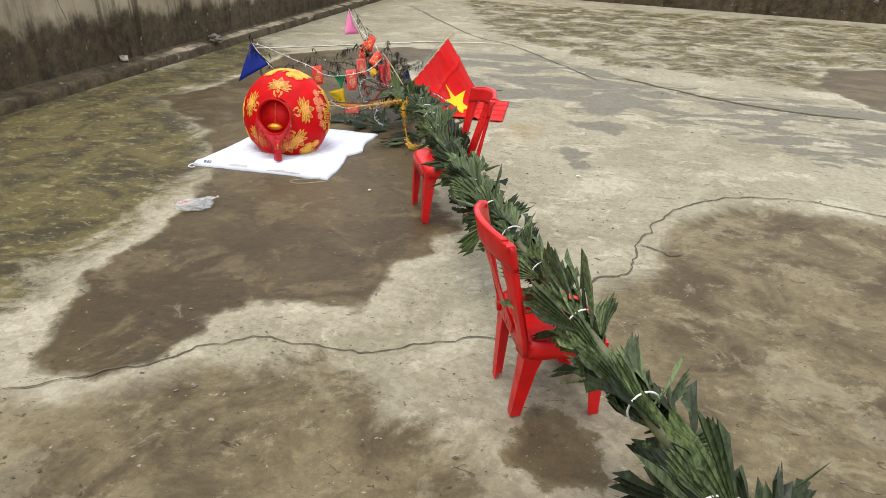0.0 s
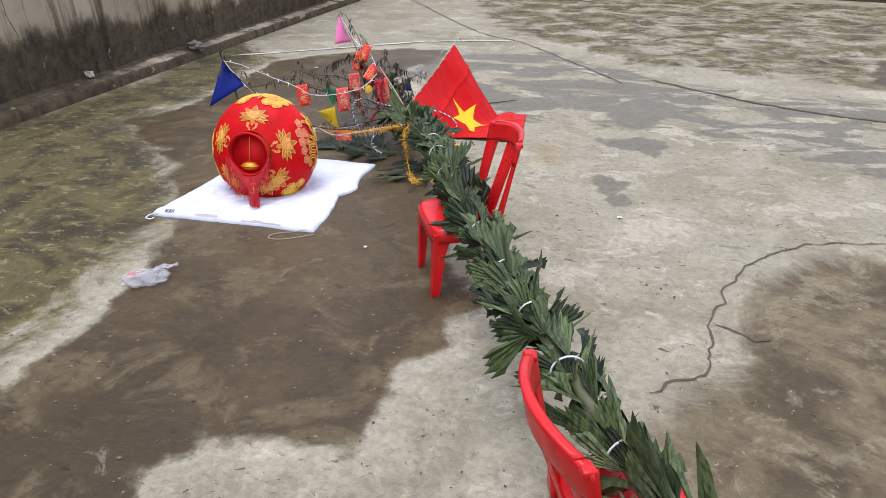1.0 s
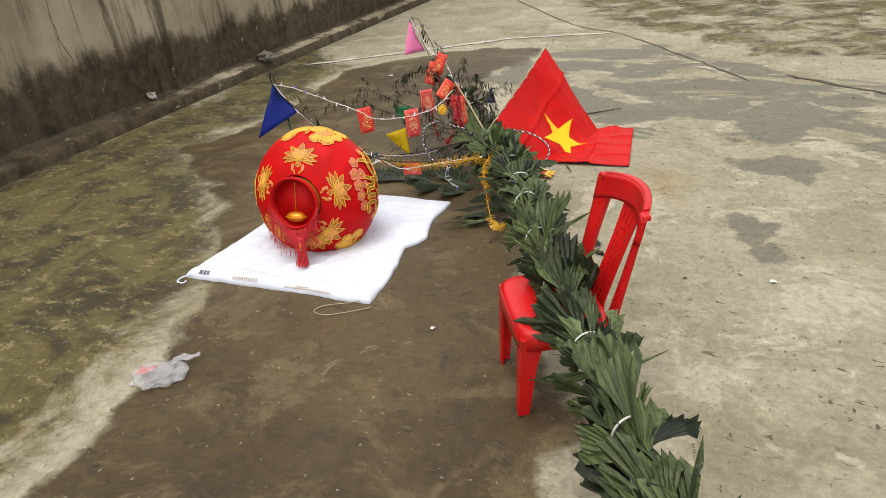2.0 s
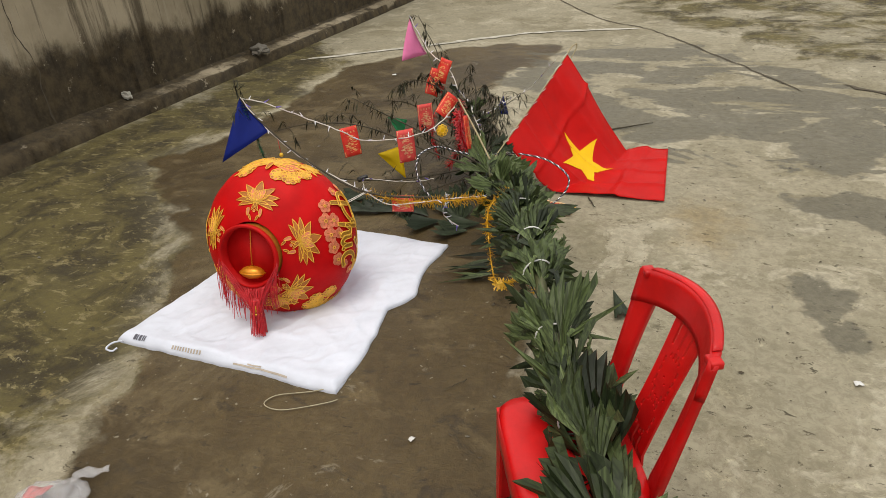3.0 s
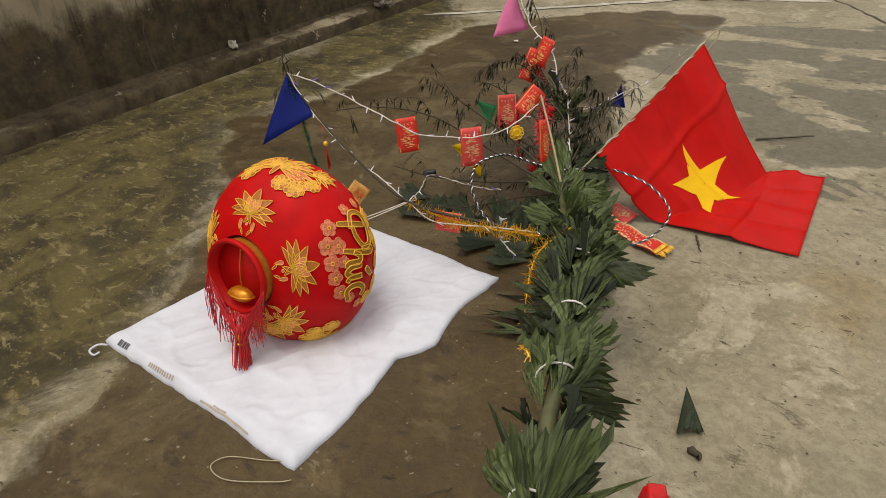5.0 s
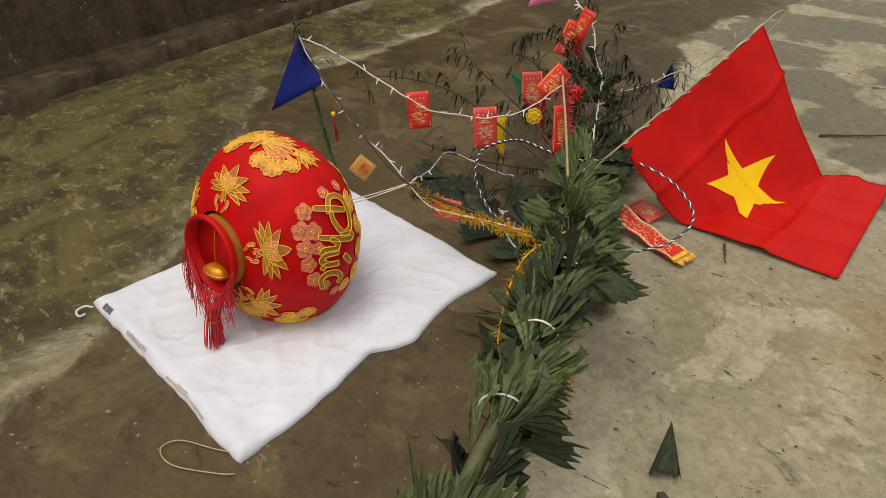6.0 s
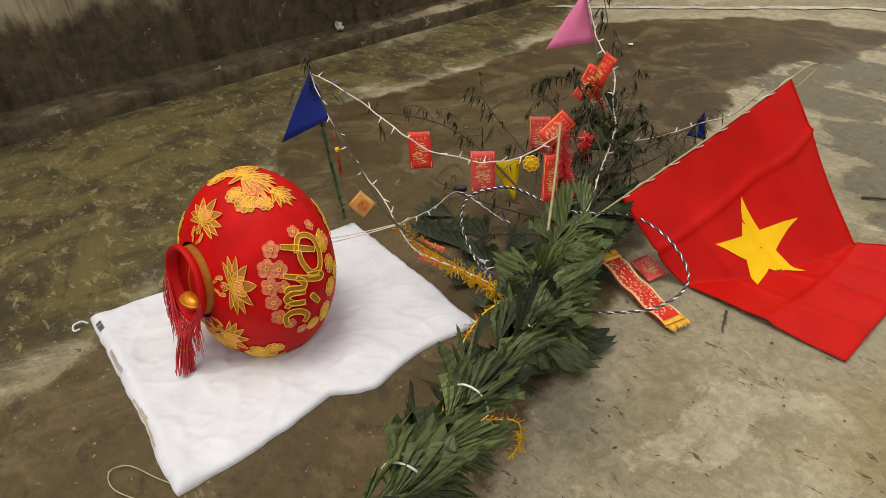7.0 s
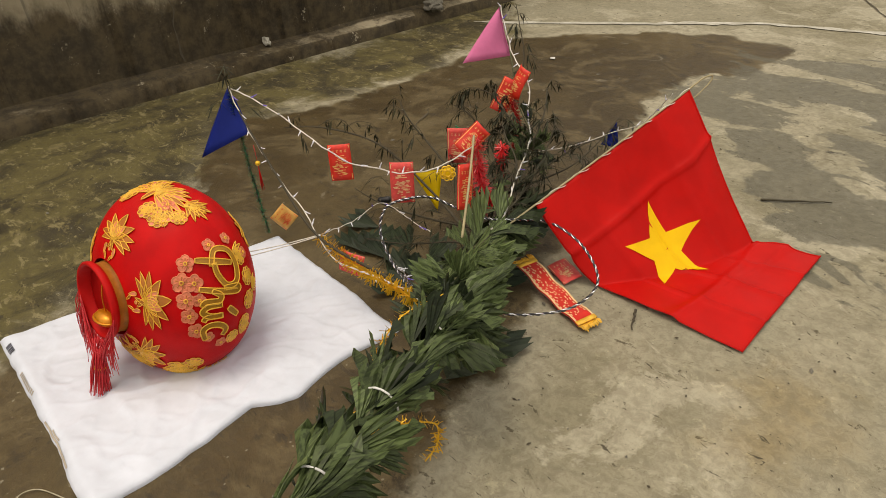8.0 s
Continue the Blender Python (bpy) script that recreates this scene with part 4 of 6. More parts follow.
# ---- wires, tinsel and beads on the pole ----
def light_string(path, seed, label, gap=0.075, r=0.0026):
    rr = random.Random(seed)
    t = thing("light_string", Matrix.Identity(4), label, "string lights", "string lights on the pole")
    pts = glide(path, 14)
    pts = [p + Vector((wob(p.x * 22, p.y * 22, seed), wob(p.y * 22, p.z * 22, seed + 4), wob(p.x * 19, p.z * 19, seed + 9))) * 0.006 for p in pts]
    bm = bmesh.new()
    tube(bm, pts, r, 6)
    part("wire", bm, WIRE_WHITE, t)
    total = sum((b - a).length for a, b in zip(pts, pts[1:]))
    s = gap * 0.6
    while s < total:
        at, d = along(pts, s)
        w = (d * 0.6 + Vector((rr.uniform(-1, 1), rr.uniform(-1, 1), rr.uniform(-0.6, 0.8)))).normalized()
        bm = bmesh.new()
        tube(bm, [at, at + w * 0.012], 0.0034, 6)
        tube(bm, [at + w * 0.011, at + w * 0.024, at + w * 0.028], lambda q: 0.0026 * (1 - 0.6 * q), 6)
        part("bulb", bm, LED_VIOLET if rr.random() < 0.22 else LED_BULB, t)
        s += gap * rr.uniform(0.8, 1.2)


light_string([BLUE_TOP, (-2.53, 4.95, 0.615), (-2.407, 5.0, 0.549), (-2.22, 5.035, 0.475), (-2.14, 5.10, 0.405), (-2.06, 5.17, 0.382), (-1.92, 5.17, 0.405), (-1.80, 5.27, 0.435), (-1.74, 5.42, 0.50)], 1, "white light string hung with red envelopes")
light_string([BLUE_TOP, (-2.50, 4.885, 0.49), (-2.343, 4.878, 0.375), (-2.12, 4.855, 0.285), KNOT, (-1.84, 4.80, 0.22), (-1.62, 4.79, 0.27), (-1.36, 4.77, 0.33)], 2, "white light string wound along a bamboo branch")
light_string([(-1.50, 5.20, 0.30), (-1.566, 5.373, 0.262), (-1.66, 5.55, 0.33), (-1.745, 5.71, 0.355), (-1.80, 5.80, 0.40), (-1.90, 5.90, 0.44), (-1.96, 5.98, 0.50), (-2.03, 6.02, 0.56), (-2.12, 6.05, 0.61), (-2.20, 6.09, 0.70), (-2.27, 6.125, 0.805)], 3, "white light string climbing the bamboo tip", 0.06, 0.003)
light_string([(-1.76, 5.74, 0.34), (-1.74, 6.02, 0.29), (-1.719, 6.334, 0.263), (-1.60, 6.36, 0.33), (-1.40, 6.22, 0.55)], 4, "thin white light string reaching to the flag", 0.10, 0.0018)
light_string([KNOT, (-2.12, 5.05, 0.16), (-2.27, 5.33, 0.085), (-2.05, 5.30, 0.10), (-1.80, 5.20, 0.18)], 5, "white light string slack among the twigs", 0.11, 0.002)
light_string([(-1.60, 4.88, 0.27), (-1.63, 4.93, 0.20), (-1.66, 4.98, 0.10), (-1.58, 4.96, 0.06)], 6, "loose end of a white light string", 0.028, 0.002)


def tinsel(path, colour, tip, radius, per_metre, name, label, seed, core=0.0025):
    rr = random.Random(seed)
    t = thing(name, Matrix.Identity(4), label, "tinsel")
    pts = glide(path, 12)
    bm = bmesh.new()
    tube(bm, pts, core, 5)
    part("cord", bm, colour, t)
    fr = bmesh.new()
    total = sum((b - a).length for a, b in zip(pts, pts[1:]))
    for k in range(int(total * per_metre)):
        at, d = along(pts, total * rr.random())
        w = Vector((rr.gauss(0, 1), rr.gauss(0, 1), rr.gauss(0, 1)))
        w = (w - d * w.dot(d) * 0.7).normalized()
        l = radius * rr.uniform(0.6, 1.15)
        s = w.cross(d).normalized() * 0.0019
        v = [fr.verts.new(q) for q in (at - s, at + s, at + w * l + s + d * 0.004, at + w * l - s + d * 0.004)]
        fr.faces.new(v).material_index = 0 if rr.random() < 0.75 else 1
    tagged(part("fringe", fr, (colour, tip), t, smooth=False), kind="stuff")


tinsel([(-1.985, 4.815, 0.262), (-1.86, 4.82, 0.235), (-1.70, 4.80, 0.25), (-1.52, 4.78, 0.285), (-1.37, 4.755, 0.325)], GOLD_FOIL, GOLD_THREAD, 0.034, 620, "gold_tinsel", "gold tinsel wound along a bamboo branch", 1)
tinsel([(-1.28, 4.80, 0.36), (-1.325, 4.66, 0.32), (-1.275, 4.50, 0.25), (-1.235, 4.44, 0.12), (-1.235, 4.58, 0.024), (-1.17, 4.64, 0.026), (-1.11, 4.595, 0.026), (-1.09, 4.53, 0.024)], GOLD_FOIL, GOLD_THREAD, 0.027, 430, "gold_tinsel", "gold tinsel hanging from the pole to the ground", 2)
tinsel([(-2.655, 4.90, 0.64), (-2.60, 4.885, 0.50), (-2.565, 4.875, 0.34), (-2.53, 4.87, 0.20), (-2.48, 4.86, 0.05)], GREEN_FOIL, DARK_FOIL, 0.019, 1500, "green_tinsel", "thin green tinsel hanging from a branch tip", 3, 0.002)
tinsel([(-1.80, 5.62, 0.40), (-1.83, 5.66, 0.30), (-1.80, 5.60, 0.20), (-1.86, 5.56, 0.10)], DEEP_RED, TASSEL_RED, 0.034, 1400, "red_tinsel", "dark red tinsel hanging in the twigs", 4)
tinsel([(-2.06, 6.0, 0.52), (-2.04, 5.96, 0.44), (-1.96, 5.90, 0.36), (-1.93, 5.82, 0.26)], TASSEL_RED, DEEP_RED, 0.026, 1300, "red_tinsel", "red tinsel wound round the bamboo tip", 5)
tinsel([(-1.70, 5.38, 0.55), (-1.69, 5.37, 0.46), (-1.71, 5.40, 0.36), (-1.70, 5.44, 0.26)], TASSEL_RED, DEEP_RED, 0.036, 1300, "red_tinsel", "thick red tinsel hanging from the split stick", 7)
tinsel([(-1.95, 5.62, 0.38), (-1.96, 5.60, 0.25), (-1.92, 5.58, 0.14)], DEEP_RED, TASSEL_RED, 0.026, 1200, "red_tinsel", "dark red tinsel hanging in the twigs", 6)


def bead_rope():
    t = thing("bead_rope", Matrix.Identity(4), "silver and black twisted bead rope looped round the pole head", "garland")
    pts = glide([(-1.355, 4.765, 0.33), (-1.52, 4.86, 0.255), (-1.687, 4.935, 0.20), (-1.765, 4.945, 0.30), (-1.775, 4.985, 0.385), (-1.745, 5.07, 0.400), (-1.725, 5.165, 0.372), (-1.65, 5.23, 0.325), (-1.555, 5.29, 0.295), (-1.50, 5.41, 0.262),
                 (-1.43, 5.50, 0.235), (-1.26, 5.46, 0.225), (-1.14, 5.39, 0.165), (-1.175, 5.30, 0.085), (-1.255, 5.13, 0.105), (-1.31, 4.93, 0.215)], 20, closed=True)
    n = len(pts)
    turns = 62
    strands = [bmesh.new(), bmesh.new()]
    for side, bm in enumerate(strands):
        line = []
        for i, p in enumerate(pts):
            d = (pts[(i + 1) % n] - pts[i - 1]).normalized()
            u = d.orthogonal().normalized()
            u = (Vector((0, 0, 1)) - d * d.z).normalized()
            w = d.cross(u)
            a = math.tau * turns * i / n + math.pi * side
            line.append(p + (u * math.cos(a) + w * math.sin(a)) * 0.0031)
        tube(bm, line, 0.0031, 5, closed=True)
    part("silver_strand", strands[0], SILVER_FOIL, t, "bright silver strand")
    part("dark_strand", strands[1], DARK_FOIL, t, "black strand")


bead_rope()


# ---- paper envelopes, pennants and pendants ----
def envelope(at, face, down, size, seed, label, paper=PAPER_RED, motif=PAPER_GOLD, bend=0.004):
    """A paper envelope: face is where its front looks, down the way its long side hangs."""
    f = Vector(face).normalized()
    d = Vector(down)
    d = (d - f * d.dot(f)).normalized()
    m = Matrix((d.cross(f) * -1, -d, f)).transposed().to_4x4()
    m.translation = at
    t = thing("red_envelope", m, label, "envelope", "envelopes on the pole")
    w, h = size
    rr = random.Random(seed)

    def curve(x, y):
        return bend * math.cos(x / w * math.pi) + bend * 0.6 * math.sin(y / h * 4 + seed)

    bm = bmesh.new()
    sheet(bm, lambda u, v: ((u - 0.5) * w, (v - 0.5) * h, curve((u - 0.5) * w, (v - 0.5) * h)), 6, 8, 0.0016)
    part("paper", bm, paper, t)
    bm = bmesh.new()

    def lay(x0, x1, y0, y1, lift=0.0016):
        for z in (0.5,):
            vs = [bm.verts.new((x, y, curve(x, y) + lift)) for x, y in ((x0, y0), (x1, y0), (x1, y1), (x0, y1))]
            bm.faces.new(vs)

    e = w * 0.04
    for x0, x1, y0, y1 in ((-0.46, 0.46, 0.455, 0.47), (-0.46, 0.46, -0.47, -0.455), (-0.46, -0.435, -0.47, 0.47), (0.435, 0.46, -0.47, 0.47)):
        lay(x0 * w, x1 * w, y0 * h, y1 * h)
    for k in range(4):
        x = (-0.27 + k * 0.18) * w
        lay(x - 0.06 * w, x + 0.05 * w, 0.30 * h, 0.305 * h)
        lay(x - 0.01 * w, x + 0.01 * w, 0.28 * h, 0.34 * h)
        lay(x - 0.05 * w, x + 0.05 * w, 0.335 * h, 0.345 * h)
    for k in range(70):
        a, q = rr.uniform(0, math.tau), rr.random() ** 0.5
        x, y = 0.30 * w * q * math.cos(a), -0.08 * h + 0.30 * h * q * math.sin(a)
        l = rr.uniform(0.03, 0.10) * w
        lay(x - l, x + l, y - 0.007 * h, y + 0.007 * h, 0.0017 + 0.0001 * k)
    part("print", bm, motif, t, "gold printed ornament", smooth=False)
    return t


FACE = (0.74, -0.66, 0.18)
envelope((-2.186, 5.088, 0.398), FACE, (0.02, 0.02, -1), (0.090, 0.148), 1, "red paper envelope with gold print hung on the string")
envelope((-1.928, 5.190, 0.357), (0.72, -0.66, 0.10), (-0.02, 0, -1), (0.092, 0.165), 2, "pale red paper envelope with gold print hung on the string", PAPER_PINK, PAPER_CREAM)
envelope((-1.955, 5.52, 0.395), (0.66, -0.75, 0.05), (0.0, 0, -1), (0.085, 0.15), 3, "red paper envelope among dark bamboo twigs", PAPER_PINK, PAPER_CREAM)
envelope((-1.80, 5.45, 0.490), (0.66, -0.70, 0.25), (-0.62, -0.35, -0.72), (0.075, 0.125), 4, "red and gold envelope tied to a bamboo stick", bend=0.014)
envelope((-2.065, 5.935, 0.470), (0.72, -0.62, 0.25), (-0.35, -0.3, -0.9), (0.085, 0.155), 5, "red and gold envelope crumpled round the bamboo tip", bend=0.016)
envelope((-2.02, 5.98, 0.53), (-0.2, -0.95, 0.2), (-0.2, 0.1, -0.9), (0.080, 0.14), 15, "red and gold envelope folded round the bamboo tip", bend=0.014)
envelope((-1.605, 5.215, 0.440), (0.94, 0.10, 0.2), (-0.10, -0.28, -0.95), (0.080, 0.160), 6, "red envelope with gold print on a split stick")
envelope((-2.300, 4.856, 0.200), (0.72, -0.66, 0.25), (0.45, 0.55, -0.72), (0.082, 0.082), 7, "small square gold envelope with red printed edges", GOLD_PAPER, PAPER_RED)
envelope((-1.80, 4.83, 0.215), (0.30, -0.90, 0.35), (0.05, -0.3, -1), (0.10, 0.075), 8, "pale red envelope caught under the gold tinsel", PAPER_PINK, PAPER_CREAM)
envelope((-1.385, 5.535, 0.02), (0.1, -0.2, 1), (0.9, -0.3, 0), (0.085, 0.12), 9, "pale red envelope lying on the concrete", PAPER_PINK, PAPER_CREAM)


def pennant(top, right, tip, cloth, label, seed, rows=8, curl=0.012):
    """A three-cornered cloth flag with soft folds and a hem."""
    a, b, c = Vector(top), Vector(right), Vector(tip)
    t = thing("pennant", Matrix.Translation(a), label, "pennant", "pennants on the pole")
    nrm = (b - a).cross(c - a).normalized()
    bm = bmesh.new()

    def at(u, v):
        e = a + (b - a) * u
        g = a + (c - a) * u
        p = e + (g - e) * v
        return p - a + nrm * curl * math.sin(u * 3.1) * math.sin(v * 5.0 + seed)

    sheet(bm, at, rows, rows, 0.0016)
    bmesh.ops.remove_doubles(bm, verts=bm.verts, dist=0.0004)
    part("cloth", bm, cloth, t)
    bm = bmesh.new()
    tube(bm, [Vector(at(i / rows, 0)) for i in range(rows + 1)], 0.0022, 5)
    part("hem", bm, cloth, t)


pennant(BLUE_TOP, (-2.516, 4.884, 0.50), (-2.72, 4.745, 0.375), BLUE_CLOTH, "dark blue three-cornered cloth pennant on a branch tip", 1.0)
pennant((-2.28, 6.13, 0.80), (-2.166, 6.085, 0.60), (-2.20, 5.80, 0.625), PINK_CLOTH, "pink three-cornered cloth pennant on the pole tip", 2.0)
pennant((-2.28, 5.53, 0.155), (-2.17, 5.62, 0.18), (-2.115, 5.53, 0.016), YELLOW_CLOTH, "yellow cloth pennant hanging among the twigs", 3.0)
pennant((-2.40, 5.93, 0.24), (-2.25, 5.90, 0.24), (-2.28, 5.86, 0.12), GREEN_CLOTH, "green cloth pennant half hidden in the twigs", 4.0)
pennant((-1.80, 6.46, 0.25), (-1.76, 6.44, 0.13), (-1.84, 6.40, 0.14), BLUE_CLOTH, "dark blue cloth scrap on a far twig", 5.0)


def medal(at, face, r, label):
    t = thing("flower_medal", basis(at, Vector(face).orthogonal(), Vector(face).cross(Vector(face).orthogonal())), label, "ornament")
    bm = bmesh.new()
    for k in range(8):
        a = k * math.tau / 8
        ring = [Vector((math.cos(a) * r * 0.62 + math.cos(b) * r * 0.30, math.sin(a) * r * 0.62 + math.sin(b) * r * 0.30, 0)) for b in [i * math.tau / 10 for i in range(10)]]
        tube(bm, ring, r * 0.10, 5, closed=True)
    tube(bm, [Vector((math.cos(b) * r * 0.4, math.sin(b) * r * 0.4, 0.001)) for b in [i * math.tau / 14 for i in range(14)]], r * 0.12, 5, closed=True)
    part("petals", bm, GOLD_FOIL, t)
    bm = bmesh.new()
    bmesh.ops.create_cone(bm, cap_ends=True, segments=16, radius1=r * 0.75, radius2=r * 0.70, depth=0.004)
    part("disc", bm, FLAG_GOLD, t)


bm = bmesh.new()
tube(bm, glide([(0, 0, 0), (0.012, 0.004, 0.002), (0.05, 0.010, 0.004), (0.062, 0.012, 0.004)], 3), lambda q: 0.016 if 0.2 < q < 0.85 else 0.010, 10)
plug = part("wire_connector", bm, BLACK)
plug.matrix_world = pose(-2.34, 5.36, 0.055, 0, -8, 25)
tagged(plug, "small black plastic connector on the light string", "connector")

medal((-1.766, 5.283, 0.415), (0.7, -0.7, 0.15), 0.032, "round gold flower-shaped ornament on the string")


def hanging_charm(at, label):
    t = thing("charm", Matrix.Translation(at), label, "ornament")
    bm = bmesh.new()
    tube(bm, [Vector((0, 0, 0.07)), Vector((0.004, 0, 0.0))], 0.0012, 5)
    part("thread", bm, TASSEL_RED, t)
    bm = bmesh.new()
    ball(bm, (0.004, 0, -0.008), 0.011, 0, 10, 7)
    part("bead", bm, GOLD_FOIL, t)
    bm = bmesh.new()
    for k in range(9):
        a = k * math.tau / 9
        tube(bm, [Vector((0.004, 0, -0.018)), Vector((0.004 + 0.006 * math.cos(a), 0.006 * math.sin(a), -0.11 - 0.01 * (k % 3)))], 0.0011, 4)
    part("tassel", bm, DEEP_RED, t)


hanging_charm((-2.455, 4.862, 0.40), "small gold bead with a dark red tassel on a thread")


# ---- the embroidered ribbon banner on the ground ----
def ribbon():
    a, b = Vector((-1.49, 5.425, 0.0)), Vector((-1.135, 5.345, 0.0))
    d = (b - a).normalized()
    s = Vector((-d.y, d.x, 0)) * 0.043
    t = thing("ribbon_banner", Matrix.Translation(a), "red woven ribbon banner with gold fringes lying on the ground", "banner")
    length = (b - a).length

    def at(u, v, lift=0.0):
        z = 0.012 + 0.055 * (1 - u) ** 2 + 0.010 * math.sin(u * 9) ** 2 + lift
        return d * length * u + s * (v - 0.5) * 2 + Vector((0, 0, z))

    bm = bmesh.new()
    sheet(bm, lambda u, v: at(u, v), 20, 6, 0.003)
    part("ribbon", bm, mat_cloth("woven_red", (0.66, 0.03, 0.02), 0.7), t)
    bm = bmesh.new()
    rr = random.Random(9)
    for v0 in (0.02, 0.90):
        sheet(bm, lambda u, v: at(u, v0 + 0.08 * v, 0.004), 20, 1, 0.001)
    for k in range(15):
        u0 = 0.10 + k * 0.054
        for j in range(5):
            v0 = rr.uniform(0.22, 0.7)
            l = rr.uniform(0.008, 0.024)
            sheet(bm, lambda u, v: at(u0 + l * (u - 0.5) + 0.012 * j - 0.03, v0 + rr.choice((0.05, 0.05)) * (v - 0.5), 0.0042), 1, 1, 0.0006)
        for v0 in (0.14, 0.82):
            sheet(bm, lambda u, v: at(u0 + 0.030 * (u - 0.5), v0 + 0.05 * (v - 0.5), 0.0042), 1, 1, 0.0006)
    part("stitching", bm, PAPER_CREAM, t, "cream and gold stitching", smooth=False)
    for end, name in ((0.0, "fringe"), (1.0, "fringe")):
        bm = bmesh.new()
        sign = 1 if end else -1
        for k in range(26):
            v = k / 25
            p = at(end, v)
            q = p + d * sign * rr.uniform(0.018, 0.034) + Vector((rr.uniform(-0.005, 0.005), rr.uniform(-0.005, 0.005), rr.uniform(-0.006, 0.008)))
            q.z = max(q.z, 0.006)
            tube(bm, [p, (p + q) / 2 + Vector((0, 0, 0.006)), q], 0.0026, 5)
        sheet(bm, lambda u, v: at(end - sign * 0.05 * u, v, 0.005), 2, 6, 0.003)
        part(name, bm, GOLD_THREAD, t, "gold looped fringe")


ribbon()


# ---- the red flag with the yellow star, on its rod ----
def build_flag():
    t = thing("star_flag", Matrix.Identity(4), "red satin flag with yellow star, trailing on the ground", "flag")
    low, high = Vector((-1.492, 5.47, 0.305)), Vector((-1.332, 6.215, 0.588))

    def at(u, v, lift=0.0):
        """u runs up the rod, v along the cloth: first hanging, then lying on the concrete."""
        h = low + (high - low) * u + Vector((0.0, 0.0, -0.012 * math.sin(u * math.pi)))
        c = Vector((-1.245, 5.555, 0.006)) * (1 - u) + Vector((-0.955, 6.235, 0.006)) * u
        c += Vector((0.05, -0.02, 0)) * math.sin(u * math.pi)
        e = Vector((-0.682, 5.575, 0.006)) * (1 - u) + Vector((-0.722, 6.325, 0.006)) * u
        hang = 0.40 + 0.32 * u
        if v < hang:
            w = v / hang
            belly = Vector((c.x, c.y, 0)) * 0.42 + Vector((h.x, h.y, 0)) * 0.58
            belly.z = h.z * (0.30 + 0.17 * u)
            p = h * (1 - w) ** 2 + belly * 2 * w * (1 - w) + c * w * w
            fold = 0.026 * math.sin(u * 7.4 + 0.6) * math.sin(w * math.pi) + 0.014 * math.sin(u * 15 + w * 4) * w * (1 - w) * 3 + 0.006 * math.sin(u * 31 + w * 7) * w * (1 - w) * 3
            p += Vector((0.62, -0.15, 0.6)) * fold
            p += Vector((-0.5, 0.05, 0.1)) * 0.05 * max(0.0, 1 - abs(u - 0.84) / 0.16) * math.sin(w * math.pi) ** 0.7 * -1
        else:
            w = (v - hang) / (1 - hang)
            p = c + (e - c) * w
            p.z += 0.016 * math.exp(-((u - 0.98) / 0.10) ** 2) * math.sin(min(1, w * 1.6) * math.pi) + 0.006 * (1 + math.sin(u * 12 + w * 5)) * (0.4 + 0.6 * math.sin(w * math.pi))
            p.z += 0.006 * math.exp(-((w - 0.5) / 0.05) ** 2)
        crease = 0.010 * math.exp(-abs(u - 0.5) / 0.014) + 0.016 * math.exp(-abs(v - 0.22) / 0.011) + 0.016 * math.exp(-abs(v - 0.73) / 0.011) + 0.008 * math.exp(-abs(u - 0.75) / 0.014) + 0.008 * math.exp(-abs(u - 0.25) / 0.014) + 0.0022 * wob(u * 9 + v * 3, v * 11, 3.0)
        p += Vector((0.75, -0.22, 0.62)) * (crease + lift) if v < hang else Vector((0, 0, 1)) * (crease + lift)
        p.z = max(p.z, 0.004)
        return p

    bm = bmesh.new()
    sheet(bm, lambda u, v: at(u, v), 56, 72, 0.0012)
    part("cloth", bm, FLAG_RED, t)
    # the star, sewn on: five points laid out in the cloth's own plane
    bm = bmesh.new()
    cu, cv, fly = 0.485, 0.440, 1.0
    radius = 0.205
    turn = radians(0)
    rim = []
    for k in range(10):
        r = radius if k % 2 == 0 else radius * 0.40
        a = turn + k * math.tau / 10
        rim.append((r * math.cos(a), r * math.sin(a)))
    rings = 9
    layers = []
    for i in range(rings + 1):
        q = i / rings
        loop = []
        for k in range(10):
            (x0, y0), (x1, y1) = rim[k], rim[(k + 1) % 10]
            for j in range(6):
                f = j / 6
                x, y = (x0 + (x1 - x0) * f) * q, (y0 + (y1 - y0) * f) * q
                loop.append(bm.verts.new(at(cu + x / 0.80, cv - y / fly, 0.0035)))
        layers.append(loop)
    for i in range(rings):
        a, b = layers[i], layers[i + 1]
        for k in range(len(a)):
            bm.faces.new((a[k], a[(k + 1) % len(a)], b[(k + 1) % len(a)], b[k]))
    part("star", bm, FLAG_GOLD, t, "yellow five-pointed star sewn on")
    # hems and the stitched fold lines
    for fn, n in ((lambda s: at(0.008, s), 72), (lambda s: at(0.992, s), 72), (lambda s: at(s, 0.995), 40)):
        bm = bmesh.new()
        tube(bm, [fn(i / n) + Vector((0, 0, 0.0015)) for i in range(n + 1)], 0.0024, 5)
        part("hem", bm, FLAG_RED, t)
    # the rod, with its bent hook and the light wire wound round it
    bm = bmesh.new()
    d = (high - low).normalized()
    rod = [low - d * 0.30, low, low + (high - low) * 0.5 + Vector((0, 0, -0.006)), high + d * 0.02]
    hook = [high + d * 0.08, high + d * 0.125 + Vector((0.006, 0.0, -0.012)), high + d * 0.115 + Vector((0.008, 0, -0.034)), high + d * 0.05 + Vector((0.006, 0.0, -0.052)), high + d * 0.01 + Vector((0.0, 0, -0.058))]
    tube(bm, glide(rod + hook, 8), lambda q: 0.0040 - 0.0006 * q, 7)
    part("rod", bm, BAMBOO_DRY, t, "thin bent bamboo rod")
    bm = bmesh.new()
    line = []
    span = (high - low).length
